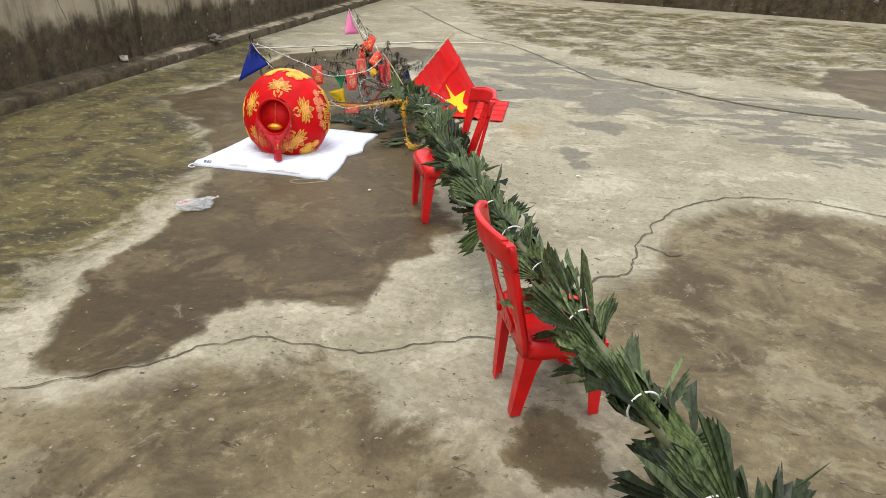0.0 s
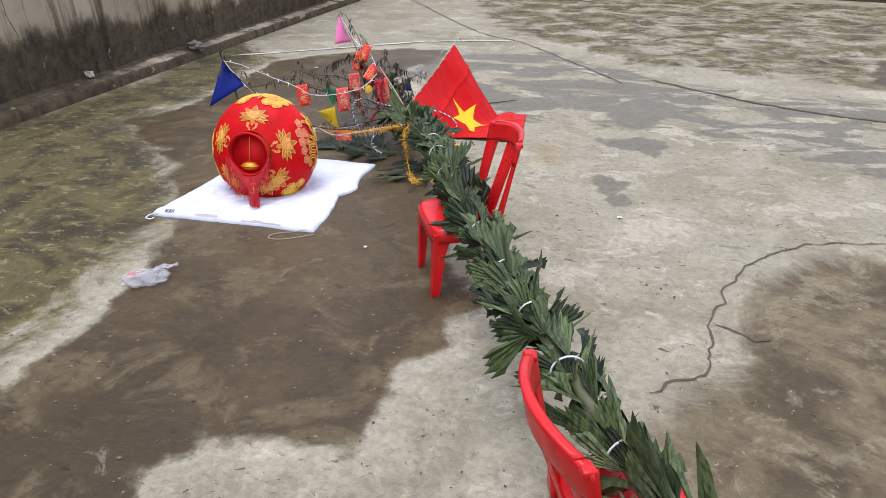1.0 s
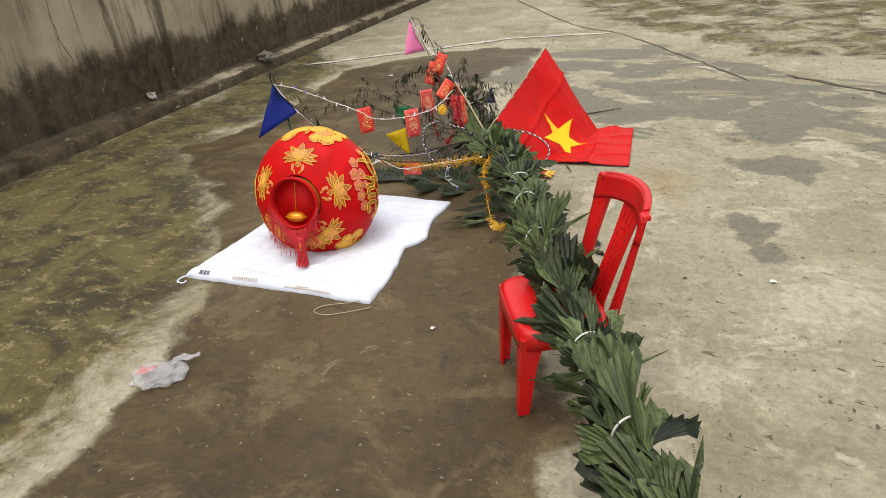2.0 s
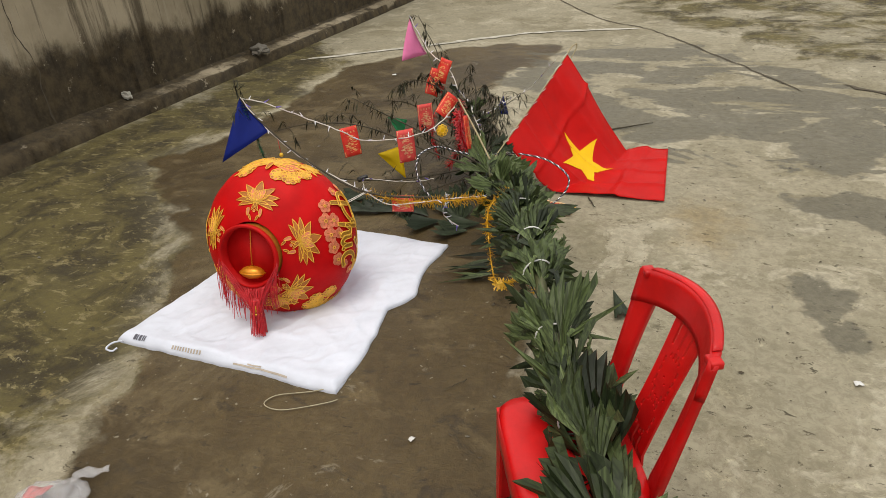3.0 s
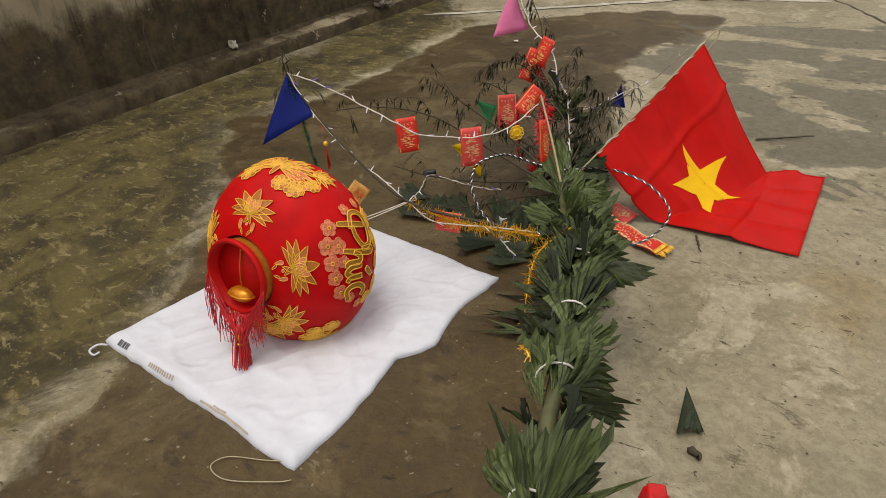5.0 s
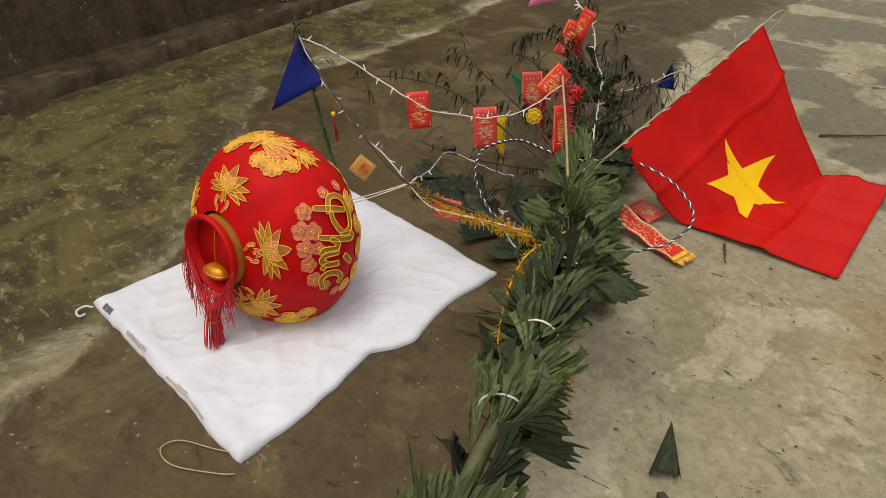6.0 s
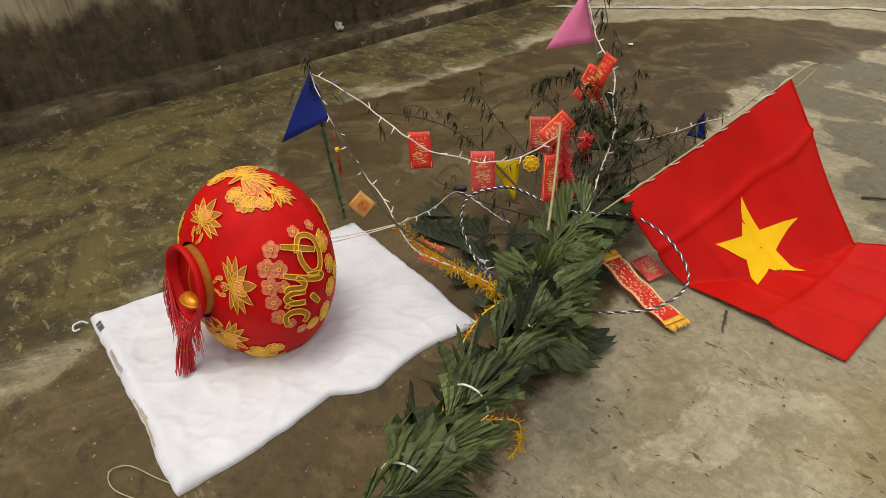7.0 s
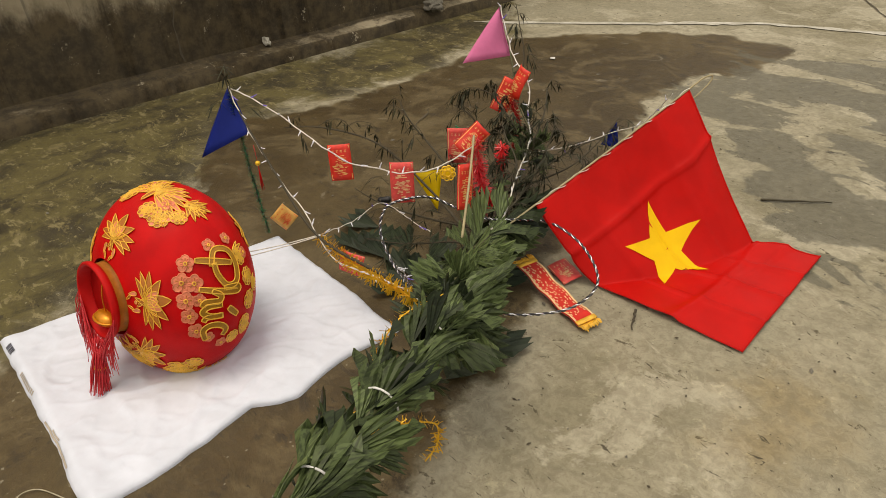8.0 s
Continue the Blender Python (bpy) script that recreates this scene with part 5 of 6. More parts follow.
    u0 = d.orthogonal().normalized()
    w0 = d.cross(u0)
    for i in range(420):
        s = i / 419
        a = s * math.tau * 7
        line.append(low + d * span * s + (u0 * math.cos(a) + w0 * math.sin(a)) * 0.0062 + Vector((0, 0, -0.012 * math.sin(s * math.pi))))
    tube(bm, line, 0.0019, 4)
    part("wrapping", bm, WIRE_WHITE, t, "white wire wound round the rod")


build_flag()


# ---- the white sack the lantern lies on ----
SACK = [Vector((-2.603, 3.805, 0)), Vector((-1.607, 3.790, 0)), Vector((-1.600, 4.862, 0)), Vector((-2.49, 4.905, 0))]


def build_sack():
    base = Vector((-2.08, 4.33, 0))
    t = thing("woven_sack", Matrix.Translation(base), "flat white woven plastic sack with faded print, spread on the ground", "sack")

    def at(u, v, up=True):
        p = (SACK[0] * (1 - u) + SACK[1] * u) * (1 - v) + (SACK[3] * (1 - u) + SACK[2] * u) * v
        edge = min(u, 1 - u, v, 1 - v)
        near_edge = max(0.0, 1 - (1 - u) * 6)
        # the side by the pole bites in before a small folded flap, then runs straight
        bite = 0.048 * max(0.0, 1 - abs(v - 0.47) / 0.30) ** 1.4 if v < 0.47 else 0.048 * max(0.0, 1 - (v - 0.47) / 0.07)
        flap = 0.022 * math.exp(-((v - 0.60) / 0.05) ** 2) - 0.020 * math.exp(-((v - 0.80) / 0.10) ** 2)
        p.x += (flap - bite + 0.006 * wob(v * 17, 4.0)) * near_edge
        p.x -= (0.010 * wob(v * 4, 1.0) + 0.004 * wob(v * 19, 4.0)) * max(0, 1 - u * 9)
        p.y += (0.012 * wob(u * 4, 8.0) + 0.004 * wob(u * 21, 8.0)) * max(0, 1 - min(v, 1 - v) * 9)
        puff = 0.009 * min(1, edge * 60) ** 0.6
        # the near side is folded over and stands a little higher
        puff += 0.024 * math.exp(-((v - 0.030) / 0.040) ** 2) * min(1, edge * 40) * (0.6 + 0.8 * wob(u * 4, 2.0))
        wr = 0.003 * wob(p.x * 4, p.y * 4, 1.0) + 0.0045 * max(0.0, 0.16 - abs(wob(p.x * 5 + p.y * 4, p.y * 5 - p.x * 2, 5.0))) / 0.16 + 0.0030 * max(0.0, 0.14 - abs(wob(p.x * 12 - p.y * 6, p.y * 11, 7.0))) / 0.14 + 0.0012 * wob(p.x * 30, p.y * 30, 9.0)
        # soft creases run out from the weight of the lantern, and one long fold crosses from the flap
        ang, dist = math.atan2(p.y - 4.32, p.x + 2.12), math.hypot(p.y - 4.32, p.x + 2.12)
        wr += 0.004 * (0.5 - abs(wob(ang * 3.2, dist * 2.0, 4.0))) * math.exp(-((dist - 0.33) / 0.16) ** 2)
        wr += 0.0035 * math.exp(-abs(p.y - 4.40 - 0.35 * (p.x + 1.65)) / 0.010) * max(0.0, min(1.0, (p.x + 1.86) / 0.1))
        lump = 0.010 * math.exp(-(((p.x + 1.70) / 0.10) ** 2 + ((p.y - 4.45) / 0.12) ** 2))
        lantern = math.exp(-(((p.x + 2.12) / 0.19) ** 4 + ((p.y - 4.32) / 0.17) ** 4))
        top = puff + (wr * 1.4 + lump * 0.7) * min(1, edge * 14) + 0.008
        top = top * (1 - lantern) + 0.005 * lantern
        return Vector((p.x, p.y, max(top, 0.005) if up else 0.001)) - base

    n = 110
    bm = bmesh.new()
    top = [[bm.verts.new(at(i / n, j / n)) for j in range(n + 1)] for i in range(n + 1)]
    for i in range(n):
        for j in range(n):
            bm.faces.new((top[i][j], top[i + 1][j], top[i + 1][j + 1], top[i][j + 1]))
    border = [top[i][0] for i in range(n + 1)] + [top[n][j] for j in range(1, n + 1)] + [top[n - i][n] for i in range(1, n + 1)] + [top[0][n - j] for j in range(1, n)]
    low = [bm.verts.new((v.co.x, v.co.y, -0.006)) for v in border]
    for k in range(len(border)):
        q = (k + 1) % len(border)
        bm.faces.new((border[k], low[k], low[q], border[q]))
    part("fabric", bm, SACK_WHITE, t)
    # the printed band along the folded near side
    def on(u, v, lift):
        p = at(u, v)
        return p + Vector((0, 0, lift))

    def strip(u0, u1, v0, v1, name, material, label):
        bm = bmesh.new()
        sheet(bm, lambda u, v: on(u0 + (u1 - u0) * u, v0 + (v1 - v0) * v, 0.0025), 6, 3, 0.0006)
        part(name, bm, material, t, label, smooth=False)

    for u0, u1 in ((0.075, 0.087), (0.090, 0.095), (0.101, 0.112), (0.117, 0.122), (0.126, 0.131)):
        strip(u0, u1, 0.008, 0.026, "print_mark", SACK_PRINT, "dark grey print mark")
    for k in range(11):
        strip(0.27 + k * 0.013, 0.277 + k * 0.013, 0.006, 0.016, "print_mark", SACK_STAIN, "faded print mark")
    for u0, u1, v0, v1 in ((0.56, 0.80, 0.003, 0.008), (0.62, 0.68, 0.010, 0.014)):
        strip(u0, u1, v0, v1, "faded_band", SACK_STAIN, "brownish faded print")
    bm = bmesh.new()
    loop = glide([(-1.63, 3.80, 0.01), (-1.70, 3.765, 0.004), (-1.80, 3.715, 0.004), (-1.815, 3.665, 0.004), (-1.74, 3.66, 0.004), (-1.62, 3.73, 0.004), (-1.585, 3.76, 0.004)], 8)
    tube(bm, [p - base for p in loop], 0.0019, 5)
    part("thread", bm, mat_plain("pale_thread", (0.42, 0.38, 0.26), 0.7), t, "loose pale sewing thread")
    bm = bmesh.new()
    loop = glide([(-2.56, 3.79, 0.02), (-2.60, 3.775, 0.012), (-2.605, 3.745, 0.006), (-2.57, 3.74, 0.005), (-2.565, 3.76, 0.006)], 6)
    tube(bm, [p - base for p in loop], 0.004, 5)
    part("corner_cord", bm, SACK_WHITE, t)


build_sack()


# ---- the big red lantern lying on its side ----
AXIS = Vector((-0.088, 1.0, -0.213)).normalized()      # from its foot, with the tassel, to its top
CENTRE = Vector((-2.121, 4.325, 0.256))
RAD, HALF, TALL = 0.315, 0.232, 1.035


def build_lantern():
    m = basis(CENTRE, (Vector((0, 0, 1)).cross(AXIS) * -1), AXIS)
    # local: x across, y along the axis, z up
    t = thing("red_lantern", m, "large round red velvet lantern with gold flowers on a sack", "lantern")

    def skin(phi, lat, lift=0.0):
        """phi round the axis (0 across, 90 up), lat from the equator towards the top."""
        r = RAD * math.cos(lat) ** 0.92
        y = HALF * math.sin(lat)
        rib = 0.0025 * abs(math.sin(phi * 8)) * math.cos(lat)
        r = r + rib + lift
        p = Vector((r * math.cos(phi), y + lift * math.sin(lat), r * TALL * math.sin(phi)))
        # its own weight flattens it where it lies on the sack
        p.z += max(0.0, 0.007 - (m @ p).z)
        return p

    bm = bmesh.new()
    nphi, nlat = 96, 40
    lim = radians(69)
    rows = []
    for j in range(nlat + 1):
        lat = -lim + 2 * lim * j / nlat
        rows.append([bm.verts.new(skin(i * math.tau / nphi, lat)) for i in range(nphi)])
    for j in range(nlat):
        for i in range(nphi):
            bm.faces.new((rows[j][i], rows[j + 1][i], rows[j + 1][(i + 1) % nphi], rows[j][(i + 1) % nphi]))
    bmesh.ops.recalc_face_normals(bm, faces=bm.faces)
    part("body", bm, LANTERN_RED, t)

    end_y = HALF * math.sin(lim)
    end_r = RAD * math.cos(lim) ** 0.92

    def collar(sign, name, label):
        bm = bmesh.new()
        if sign > 0:
            prof = [(end_r + 0.004, end_y - 0.012, 0), (end_r + 0.005, end_y + 0.010, 0), (end_r - 0.004, end_y + 0.014, 0), (end_r - 0.010, end_y - 0.005, 0)]
        else:
            prof = [(end_r - 0.004, end_y - 0.012, 0), (end_r - 0.008, end_y + 0.004, 1), (end_r - 0.006, end_y + 0.022, 1), (end_r - 0.001, end_y + 0.026, 0), (end_r + 0.004, end_y + 0.032, 0), (end_r + 0.005, end_y + 0.044, 0),
                    (end_r + 0.000, end_y + 0.050, 0), (end_r - 0.008, end_y + 0.047, 0), (end_r - 0.014, end_y - 0.005, 0)]
        prev = None
        for r, y, slot in prof:
            ring = [bm.verts.new((r * math.cos(a), sign * y, r * math.sin(a))) for a in [i * math.tau / 56 for i in range(56)]]
            if prev:
                for k in range(56):
                    f = bm.faces.new((prev[k], prev[(k + 1) % 56], ring[(k + 1) % 56], ring[k]))
                    f.material_index = slot
            prev = ring
        bmesh.ops.recalc_face_normals(bm, faces=bm.faces)
        part(name, bm, (DEEP_RED if sign < 0 else GOLD_FILL, GOLD_FILL), t, label)

    collar(-1, "foot_collar", "deep red plush collar with a gold band")
    collar(1, "top_collar", "gold cloth collar")
    # inner cage seen through the open foot
    bm = bmesh.new()
    ring_y = -end_y + 0.01
    bmesh.ops.create_cone(bm, cap_ends=True, segments=40, radius1=end_r - 0.009, radius2=end_r - 0.009, depth=0.004, matrix=pose(0, ring_y - 0.020, 0, 90, 0, 0))
    part("inner_disc", bm, DEEP_RED, t)
    bm = bmesh.new()
    ball(bm, (0.0, -end_y - 0.02, -0.070), 0.036, 0, 14, 10, (1.4, 0.9, 0.7))
    tube(bm, [Vector((0.052 * math.cos(b), -end_y - 0.02 + 0.033 * math.sin(b), -0.070)) for b in [i * math.tau / 20 for i in range(20)]], 0.004, 5, closed=True)
    tube(bm, glide([(0, -end_y - 0.02, -0.045), (0.004, -end_y - 0.025, 0.02), (0, -end_y - 0.01, 0.10)], 6), 0.002, 5)
    part("bell", bm, BELL_GOLD, t, "small gold bell")
    # red threads draped from the collar, gathered to a tassel on the sack
    bm = bmesh.new()
    rr = random.Random(4)
    gather = Vector((0.036, -end_y - 0.070, -0.228))
    for k in range(190):
        a = radians(rr.uniform(185, 355))
        p = Vector(((end_r + 0.004) * math.cos(a), -end_y - 0.046, (end_r + 0.004) * math.sin(a)))
        if rr.random() < 0.62:
            q = p + Vector((rr.uniform(-0.012, 0.012), rr.uniform(-0.02, 0.004), -rr.uniform(0.06, 0.15)))
            tube(bm, glide([p, (p + q) / 2 + Vector((rr.uniform(-0.006, 0.006), -0.008, 0)), q], 4), 0.0011, 4)
        else:
            mid = p * 0.5 + gather * 0.5 + Vector((rr.uniform(-0.01, 0.01), -0.012 * rr.random(), 0.01))
            tube(bm, glide([p, mid, gather + Vector((rr.uniform(-0.012, 0.012), rr.uniform(-0.010, 0.010), 0))], 4), 0.0016, 4)
    part("fringe", bm, TASSEL_RED, t, "thin red silk threads")
    bm = bmesh.new()
    for k in range(70):
        a, q = rr.uniform(0, math.tau), rr.random() ** 0.5 * 0.016
        p = gather + Vector((q * math.cos(a), q * math.sin(a), 0.07))
        e = gather + Vector((q * 1.9 * math.cos(a) + 0.012, q * 2.1 * math.sin(a) - 0.015, -0.062 - rr.uniform(0, 0.010)))
        tube(bm, glide([p, (p + e) / 2 + Vector((rr.uniform(-0.004, 0.004), rr.uniform(-0.004, 0.004), 0)), e], 3), 0.0015, 4)
    part("tassel", bm, TASSEL_RED, t, "red silk tassel")
    bm = bmesh.new()
    ball(bm, gather + Vector((0, -0.002, 0.03)), 0.013, 0, 12, 8, (1, 1, 1.5))
    tube(bm, [gather + Vector((0.017 * math.cos(b), 0.017 * math.sin(b), 0.012)) for b in [i * math.tau / 16 for i in range(16)]], 0.004, 5, closed=True)
    part("tassel_bead", bm, GOLD_FOIL, t, "gold bead on the tassel")
    # two thin wires from the top to the branch
    bm = bmesh.new()
    inv = m.inverted()
    for k in (-1, 1):
        tube(bm, glide([Vector((0.03 + 0.02 * k, end_y + 0.005, 0.03)), (Vector((0.03 + 0.02 * k, end_y + 0.005, 0.03)) + inv @ (Vector(KNOT) + Vector((0, 0, -0.012)))) * 0.5, inv @ (Vector(KNOT) + Vector((0.004 * k, 0, -0.004)))], 8), 0.0022, 5)
    part("hanging_wire", bm, WIRE_WHITE, t, "pale hanging wire")

    # ---- appliqued flowers, laid on the skin as raised cloth with corded outlines ----
    def shape(bm, outline, phi0, lat0, scale, turn, slot, edge_slot, lift=0.0024, cord=0.0019):
        """A closed outline (unit coordinates) laid on the skin round (phi0, lat0)."""
        c, s = math.cos(turn), math.sin(turn)

        def lay(x, y, up):
            a, b = (x * c - y * s) * scale, (x * s + y * c) * scale
            lat = lat0 + b / (HALF * 1.08)
            return skin(phi0 - a / (RAD * max(0.35, math.cos(lat0))), max(-1.2, min(1.2, lat)), up)

        if slot is not None:
            cx = sum(p[0] for p in outline) / len(outline)
            cy = sum(p[1] for p in outline) / len(outline)
            prev = None
            mid = bm.verts.new(lay(cx, cy, lift))
            for q in (0.5, 1.0):
                ring = [bm.verts.new(lay(cx + (x - cx) * q, cy + (y - cy) * q, lift)) for x, y in outline]
                for k in range(len(ring)):
                    n = (k + 1) % len(ring)
                    f = bm.faces.new((mid, ring[k], ring[n]) if prev is None else (prev[k], ring[k], ring[n], prev[n]))
                    f.material_index = slot
                prev = ring
        if edge_slot is not None:
            tube(bm, [lay(x, y, lift + 0.0005) for x, y in outline], cord, 4, edge_slot, closed=True)

    def petal(x, y, ang, length, width, n=12):
        out = []
        for k in range(n):
            a = k * math.tau / n
            px, py = width * math.sin(a) * (0.6 + 0.4 * math.cos(a * 0.5) ** 2), length * (0.5 - 0.5 * math.cos(a))
            if k == n // 2:
                py *= 1.08
            out.append((x + px * math.cos(ang) - py * math.sin(ang), y + px * math.sin(ang) + py * math.cos(ang)))
        return out

    def disc(x, y, r, n=10, dent=0.0):
        return [(x + r * math.cos(k * math.tau / n), y + r * math.sin(k * math.tau / n)) for k in range(n)]

    GOLD, PEACH, CORD = 0, 1, 2
    mats = (GOLD_FILL, PEACH_FILL, GOLD_THREAD)

    def wide(outline, k=1.38):
        return [(x * k, y) for x, y in outline]

    def lotus(phi, lat, size, turn=0.0):
        bm = bmesh.new()
        k = 0
        for ang, l, w, fill in ((1.75, 0.92, 0.17, GOLD), (-1.75, 0.92, 0.17, GOLD), (1.38, 1.02, 0.20, GOLD), (-1.38, 1.02, 0.20, GOLD), (0.98, 1.06, 0.21, GOLD), (-0.98, 1.06, 0.21, GOLD), (0.52, 1.12, 0.22, GOLD), (-0.52, 1.12, 0.22, GOLD),
                                (0.0, 1.24, 0.24, GOLD), (0.80, 0.66, 0.18, GOLD), (-0.80, 0.66, 0.18, GOLD), (0.34, 0.78, 0.22, PEACH), (-0.34, 0.78, 0.22, PEACH), (0.0, 0.62, 0.22, PEACH)):
            shape(bm, wide(petal(0, 0, ang, l, w)), phi, lat, size, turn, fill, CORD, 0.0018 + 0.0002 * k, 0.0016)
            k += 1
        for sx in (-1, 1):
            shape(bm, wide(petal(0.10 * sx, -0.06, math.pi - 0.55 * sx, 0.55, 0.11)), phi, lat, size, turn, GOLD, CORD, 0.0024, 0.0011)
            shape(bm, wide(petal(0.36 * sx, -0.40, math.pi + 0.15 * sx, 0.46, 0.12)), phi, lat, size, turn, PEACH, CORD, 0.0026, 0.0011)
            shape(bm, wide(petal(0.34 * sx, -0.80, math.pi - 0.5 * sx, 0.34, 0.08)), phi, lat, size, turn, GOLD, CORD, 0.0026, 0.0011)
        shape(bm, wide(disc(0.0, -0.58, 0.08, 8)), phi, lat, size, turn, PEACH, CORD, 0.0026, 0.0009)
        part("lotus_flower", bm, mats, t, "gold and peach lotus applique")

    def blossom(phi, lat, size, fill=PEACH, name="plum_blossom"):
        bm = bmesh.new()
        for k in range(5):
            a = k * math.tau / 5 + 0.3
            shape(bm, disc(0.55 * math.cos(a), 0.55 * math.sin(a), 0.46, 9), phi, lat, size, 0, fill, fill if fill == PEACH else CORD, 0.0022 + 0.0003 * k)
            shape(bm, [(0.22 * math.cos(a), 0.22 * math.sin(a)), (0.62 * math.cos(a + 0.10), 0.62 * math.sin(a + 0.10)), (0.62 * math.cos(a - 0.10), 0.62 * math.sin(a - 0.10))], phi, lat, size, 0, GOLD, None, 0.0046)
        shape(bm, disc(0, 0, 0.2, 8), phi, lat, size, 0, GOLD, CORD, 0.0046)
        part(name, bm, mats, t, "pink plum blossom applique")

    def peony(phi, lat, size, turn=0.0, fill=PEACH):
        bm = bmesh.new()
        for ringi, (count, dist, r) in enumerate(((9, 0.72, 0.33), (7, 0.42, 0.28), (4, 0.17, 0.2))):
            for k in range(count):
                a = k * math.tau / count + ringi
                shape(bm, disc(dist * math.cos(a), dist * math.sin(a), r, 9), phi, lat, size, turn, fill if (k + ringi) % 2 else GOLD, CORD, 0.0020 + 0.0006 * ringi + 0.0001 * k, 0.0017)
        part("peony_flower", bm, mats, t, "gold-edged peony applique")

    def leaf_spray(phi, lat, size, turn, count=7):
        bm = bmesh.new()
        for k in range(count):
            a = -1.2 + 2.4 * k / max(1, count - 1)
            shape(bm, petal(0.06 * k, 0.0, a, 0.9 + 0.2 * (k % 2), 0.14), phi, lat, size, turn, GOLD, CORD, 0.0022 + 0.0002 * k)
        part("leaf_spray", bm, mats, t, "gold leaf spray applique")

    def wing(phi, lat, size, turn):
        for sx in (-1, 1):
            for k in range(8):
                bm = bmesh.new()
                shape(bm, petal(0.05 * sx, 0, sx * (-1.9 + k * 0.22), 1.5 - 0.09 * k, 0.13), phi, lat, size, turn, GOLD if k % 2 else PEACH, CORD, 0.0022 + 0.0003 * k)
                part("feather", bm, mats, t)
        bm = bmesh.new()
        shape(bm, petal(0, -0.5, 0, 1.1, 0.13), phi, lat, size, turn, GOLD, CORD, 0.005)
        part("bird_body", bm, mats, t, "gold bird body applique")

    def word(phi, lat, width, height):
        """The word "Phúc" in gold cursive strokes, reading round the equator."""
        strokes = [
            [(0.02, 0.10), (0.10, 0.55), (0.16, 0.95)],
            [(0.14, 0.42), (-0.04, 0.60), (0.00, 0.95), (0.20, 1.08), (0.40, 0.98), (0.42, 0.70), (0.26, 0.52), (0.12, 0.50)],
            [(0.38, 0.02), (0.46, 0.45), (0.52, 0.92), (0.47, 0.98), (0.44, 0.60)],
            [(0.44, 0.30), (0.52, 0.48), (0.58, 0.40), (0.56, 0.10), (0.61, 0.02)],
            [(0.64, 0.48), (0.63, 0.15), (0.69, 0.02), (0.76, 0.18), (0.78, 0.48), (0.77, 0.12), (0.82, 0.02)],
            [(0.70, 0.64), (0.76, 0.74), (0.84, 0.88)],
            [(1.06, 0.46), (0.98, 0.54), (0.90, 0.38), (0.89, 0.14), (0.96, 0.00), (1.10, 0.06)],
        ]
        bm = bmesh.new()

        def lay(x, y, up):
            return skin(phi - (x - 0.5) * width / RAD, lat + (y - 0.5) * height / HALF, up)

        for k, st in enumerate(strokes):
            pts = glide([(x, y, 0) for x, y in st], 6)
            lines = ([], [])
            for i, p in enumerate(pts):
                d = pts[min(i + 1, len(pts) - 1)] - pts[max(i - 1, 0)]
                d = Vector((d.x * width, d.y * height, 0)).normalized()
                w = 0.0088 * (0.75 + 0.25 * math.sin(math.pi * i / (len(pts) - 1)))
                for sgn, line in zip((-1, 1), lines):
                    line.append((p.x - sgn * d.y * w / width, p.y + sgn * d.x * w / height))
            up = 0.0056 + 0.0003 * k
            va = [bm.verts.new(lay(x, y, up)) for x, y in lines[0]]
            vb = [bm.verts.new(lay(x, y, up)) for x, y in lines[1]]
            for i in range(len(va) - 1):
                bm.faces.new((va[i], vb[i], vb[i + 1], va[i + 1])).material_index = 0
            rim = lines[0] + lines[1][::-1]
            tube(bm, [lay(x, y, up + 0.0006) for x, y in rim], 0.0021, 4, 1, closed=True)
        part("lettering", bm, (mat_plain("old_gold", (0.40, 0.185, 0.010), 0.5), GOLD_THREAD), t, "raised gold cursive word")

    D = math.radians
    for phi in (86, 15, -47, 158, 226, 290):
        lotus(D(phi), D(-54), 0.056)
    for phi in (54, 176, 296):
        lotus(D(phi), D(50), 0.044, math.pi)
    word(D(13), D(-3), 0.240, 0.125)
    for phi, lat, size in ((34, -22, 0.026), (24, -28, 0.029), (22, -20, 0.027), (13, -28, 0.028), (3, -27, 0.025), (-7, -23, 0.025), (12, -19, 0.020), (-12, -14, 0.018), (-18, -4, 0.018), (40, -2, 0.020), (42, 14, 0.018), (32, 28, 0.018)):
        blossom(D(phi), D(lat), size)
    for phi, lat, size in ((30, 22, 0.026), (17, 26, 0.028), (2, 25, 0.030), (-11, 18, 0.026), (-17, 6, 0.024)):
        peony(D(phi), D(lat), size)
    leaf_spray(D(36), D(18), 0.045, -0.4)
    leaf_spray(D(10), D(30), 0.040, 0.3)
    leaf_spray(D(-18), D(14), 0.045, 0.9)
    # a winged bird among peonies on the upper side, repeated round the lantern
    for phi in (88, -70, 190, 268):
        wing(D(phi), D(-12), 0.100, 0.0)
        leaf_spray(D(phi - 18), D(2), 0.070, -0.9, 9)
        leaf_spray(D(phi + 16), D(0), 0.070, 0.9, 9)
        peony(D(phi - 21), D(-23), 0.036)
        peony(D(phi - 11), D(-26), 0.030)
        peony(D(phi - 27), D(-12), 0.026)
        peony(D(phi + 18), D(-21), 0.040)
        peony(D(phi + 3), D(-6), 0.032, 0, GOLD)
        blossom(D(phi - 16), D(-13), 0.022)
    for phi, lat, size in ((-36, -20, 0.030), (-44, -29, 0.030), (-54, -28, 0.034)):
        peony(D(phi), D(lat), size)


build_lantern()


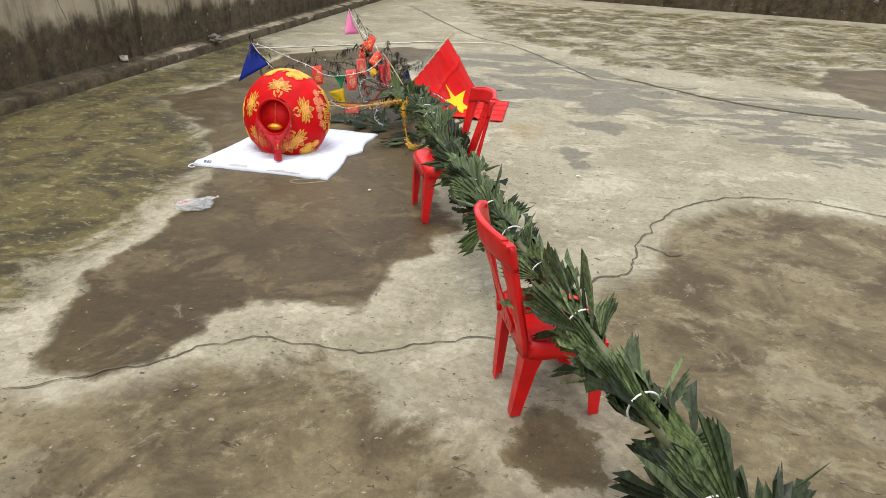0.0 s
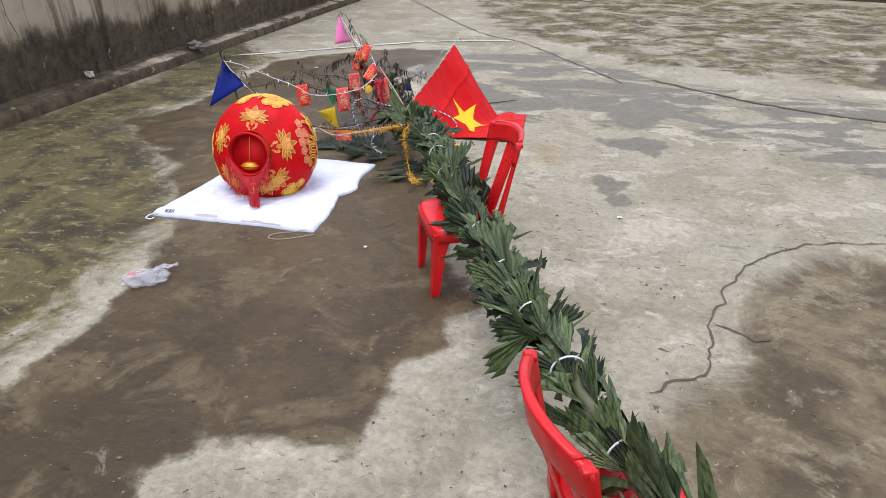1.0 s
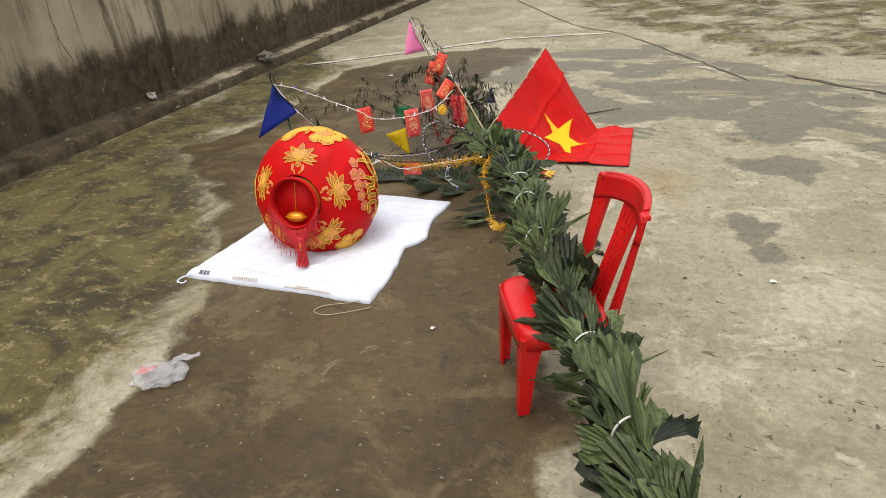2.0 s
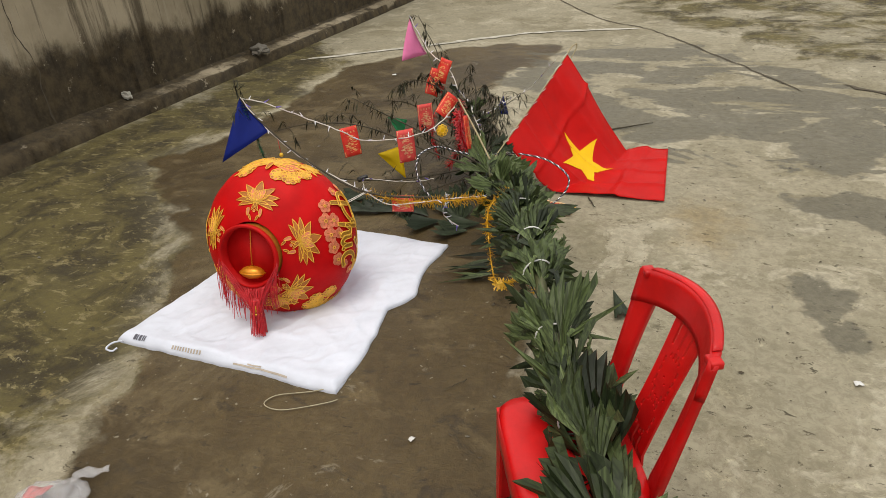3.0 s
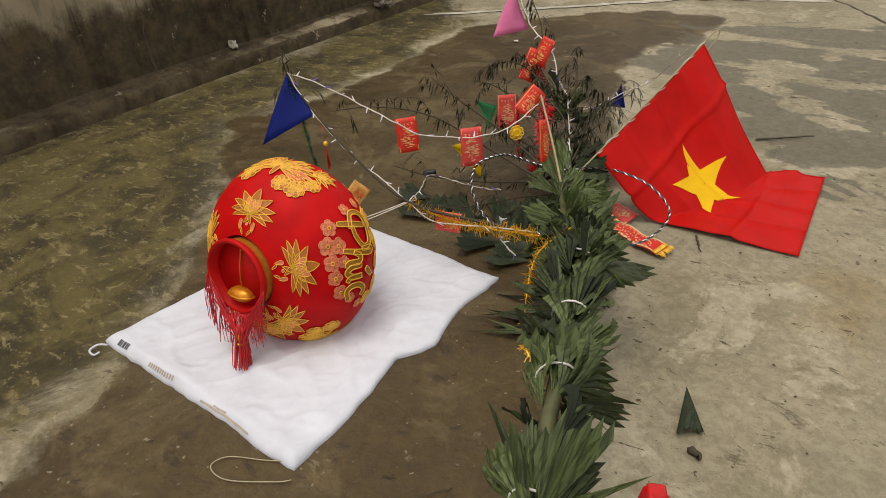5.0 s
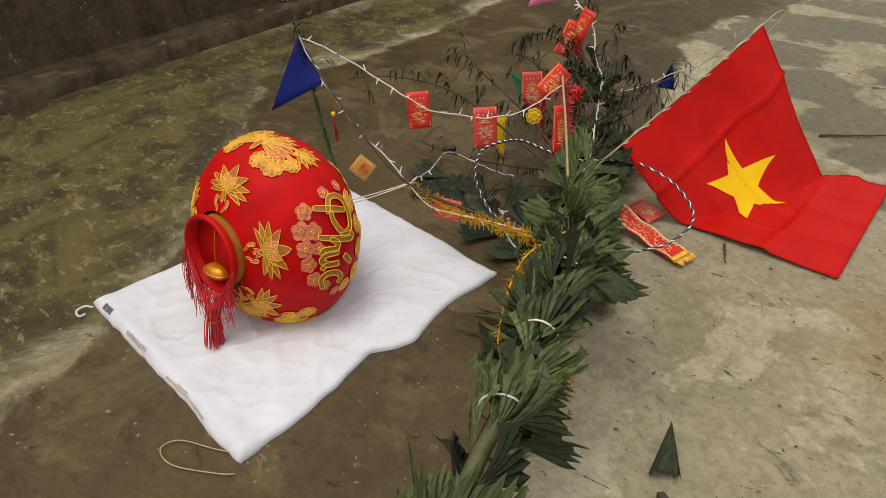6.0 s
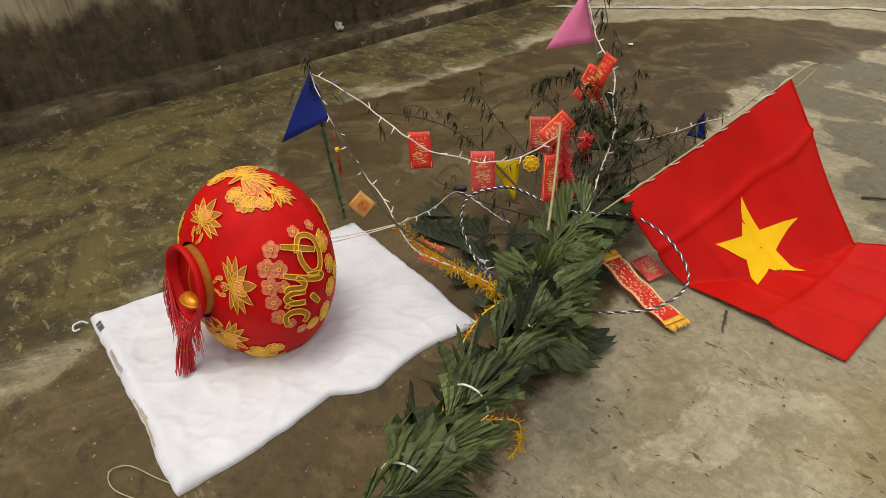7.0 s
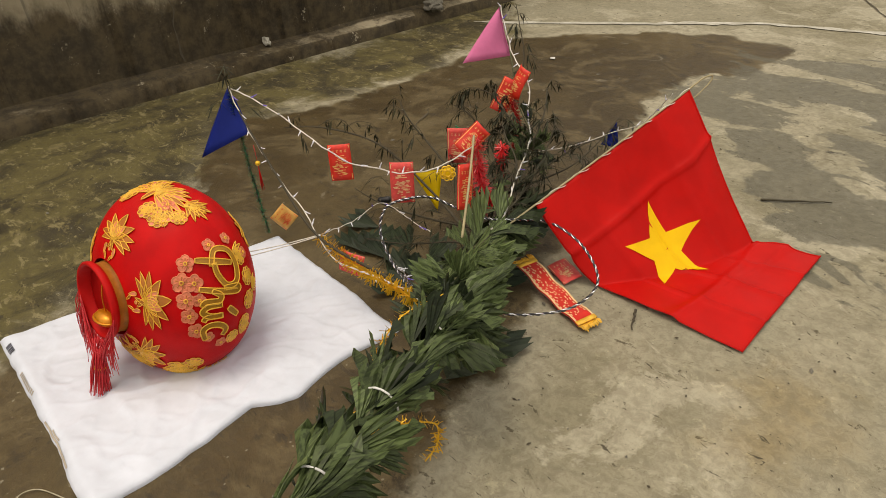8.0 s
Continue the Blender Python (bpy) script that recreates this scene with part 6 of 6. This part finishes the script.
# ---- litter ----
def plastic_bag():
    bm = bmesh.new()
    bmesh.ops.create_icosphere(bm, subdivisions=4, radius=1)
    for v in bm.verts:
        p = v.co.copy()
        k = 1 + 0.35 * wob(p.x * 2.2, p.y * 2.2, p.z * 2.2) + 0.22 * abs(wob(p.x * 5, p.y * 5, p.z * 5 + 3))
        v.co = Vector((p.x * 0.095 * k, p.y * 0.065 * k, max(0.0, p.z + 0.1) * 0.042 * k))
    t = thing("plastic_bag", pose(-2.185, 3.125, 0.002, 0, 0, 20), "crumpled clear plastic bag with a red print on damp concrete", "plastic bag")
    part("film", bm, CLEAR, t)
    bm = bmesh.new()
    sheet(bm, lambda u, v: (-0.08 + 0.075 * u, -0.01 + 0.05 * v, 0.022 + 0.02 * u * (1 - v) + 0.004 * math.sin(u * 9)), 6, 4, 0.001)
    part("red_print", bm, mat_plain("faded_red", (0.62, 0.12, 0.11), 0.5), t, "pale red print")
    bm = bmesh.new()
    sheet(bm, lambda u, v: (0.03 + 0.10 * u, 0.06 + 0.05 * v * (1 - u * 0.5) + 0.03 * u, 0.010 + 0.014 * math.sin(u * 5 + v * 3) ** 2), 8, 4, 0.001)
    part("torn_flap", bm, CLEAR, t)


plastic_bag()


def ground_twig(a, b, r, label, sag=0.0):
    bm = bmesh.new()
    a, b = Vector(a), Vector(b)
    pts = [a + (b - a) * k / 8 + Vector((wob(k * 0.7, a.x), wob(k * 0.7, a.y + 5), 0)) * 0.012 for k in range(9)]
    tube(bm, pts, lambda q: r * (1 - 0.5 * q), 5)
    tagged(part("fallen_twig", bm, TWIG), label, "twig", "twigs on the ground")


ground_twig((-1.06, 5.53, 0.006), (-1.01, 5.43, 0.006), 0.005, "short dark twig on the concrete")
ground_twig((-1.10, 6.62, 0.006), (-0.86, 6.80, 0.006), 0.006, "thin dark twig lying beyond the flag")
ground_twig((-1.02, 4.08, 0.006), (-1.05, 4.20, 0.006), 0.003, "thin broken stem by the pole")
ground_twig((-1.20, 3.98, 0.006), (-1.26, 3.90, 0.006), 0.002, "thin pale stem on damp concrete")
ground_twig((-0.72, 4.44, 0.006), (-0.69, 4.42, 0.008), 0.014, "dark scrap of bark on the concrete")

# grit, crumbs and leaf bits scattered over the yard
bm = bmesh.new()
rr = random.Random(77)
for k in range(2600):
    x, y = rr.uniform(-4.6, 2.8), rr.uniform(0.4, 9.5)
    if -2.9 < x < -1.35 and 3.5 < y < 5.3:
        continue
    s = rr.uniform(0.0015, 0.0045) * (1.8 if rr.random() < 0.06 else 1)
    a = rr.uniform(0, math.tau)
    z = 0.0005 + wob(x * 0.55, y * 0.55, 3.3) * 0.007
    c, q = math.cos(a) * s, math.sin(a) * s
    st = rr.uniform(1.0, 2.6)
    v = [bm.verts.new(p) for p in ((x + c * st, y + q * st, z), (x - q, y + c, z), (x - c * st, y - q * st, z), (x + q, y - c, z), (x, y, z + s * 0.9))]
    for i in range(4):
        f = bm.faces.new((v[i], v[(i + 1) % 4], v[4]))
        f.material_index = 0 if k % 3 else 1
tagged(part("grit", bm, (CRACK, STONE), smooth=False), "dark crumbs and grit scattered on the concrete", "grit", kind="stuff")


def scrap(at, size, turn, label):
    """A torn bit of white plastic film, crumpled a little."""
    bm = bmesh.new()
    sheet(bm, lambda u, v: ((u - 0.5) * size * (1 - 0.3 * v), (v - 0.5) * size * 0.7 + 0.1 * size * wob(u * 3, turn), 0.006 + 0.006 * wob(u * 4 + turn, v * 4)), 5, 4, 0.0008)
    ob = part("plastic_scrap", bm, TIE_WHITE)
    ob.matrix_world = pose(at[0], at[1], 0.0, 0, 0, turn)
    tagged(ob, label, "scrap", "scraps on the ground")


scrap((0.02, 4.33), 0.030, 20, "tiny white plastic scrap on the concrete")
scrap((-1.273, 3.67), 0.022, 70, "tiny white scrap on damp concrete")
scrap((-3.222, 7.755), 0.05, 120, "small white scrap on far damp concrete")
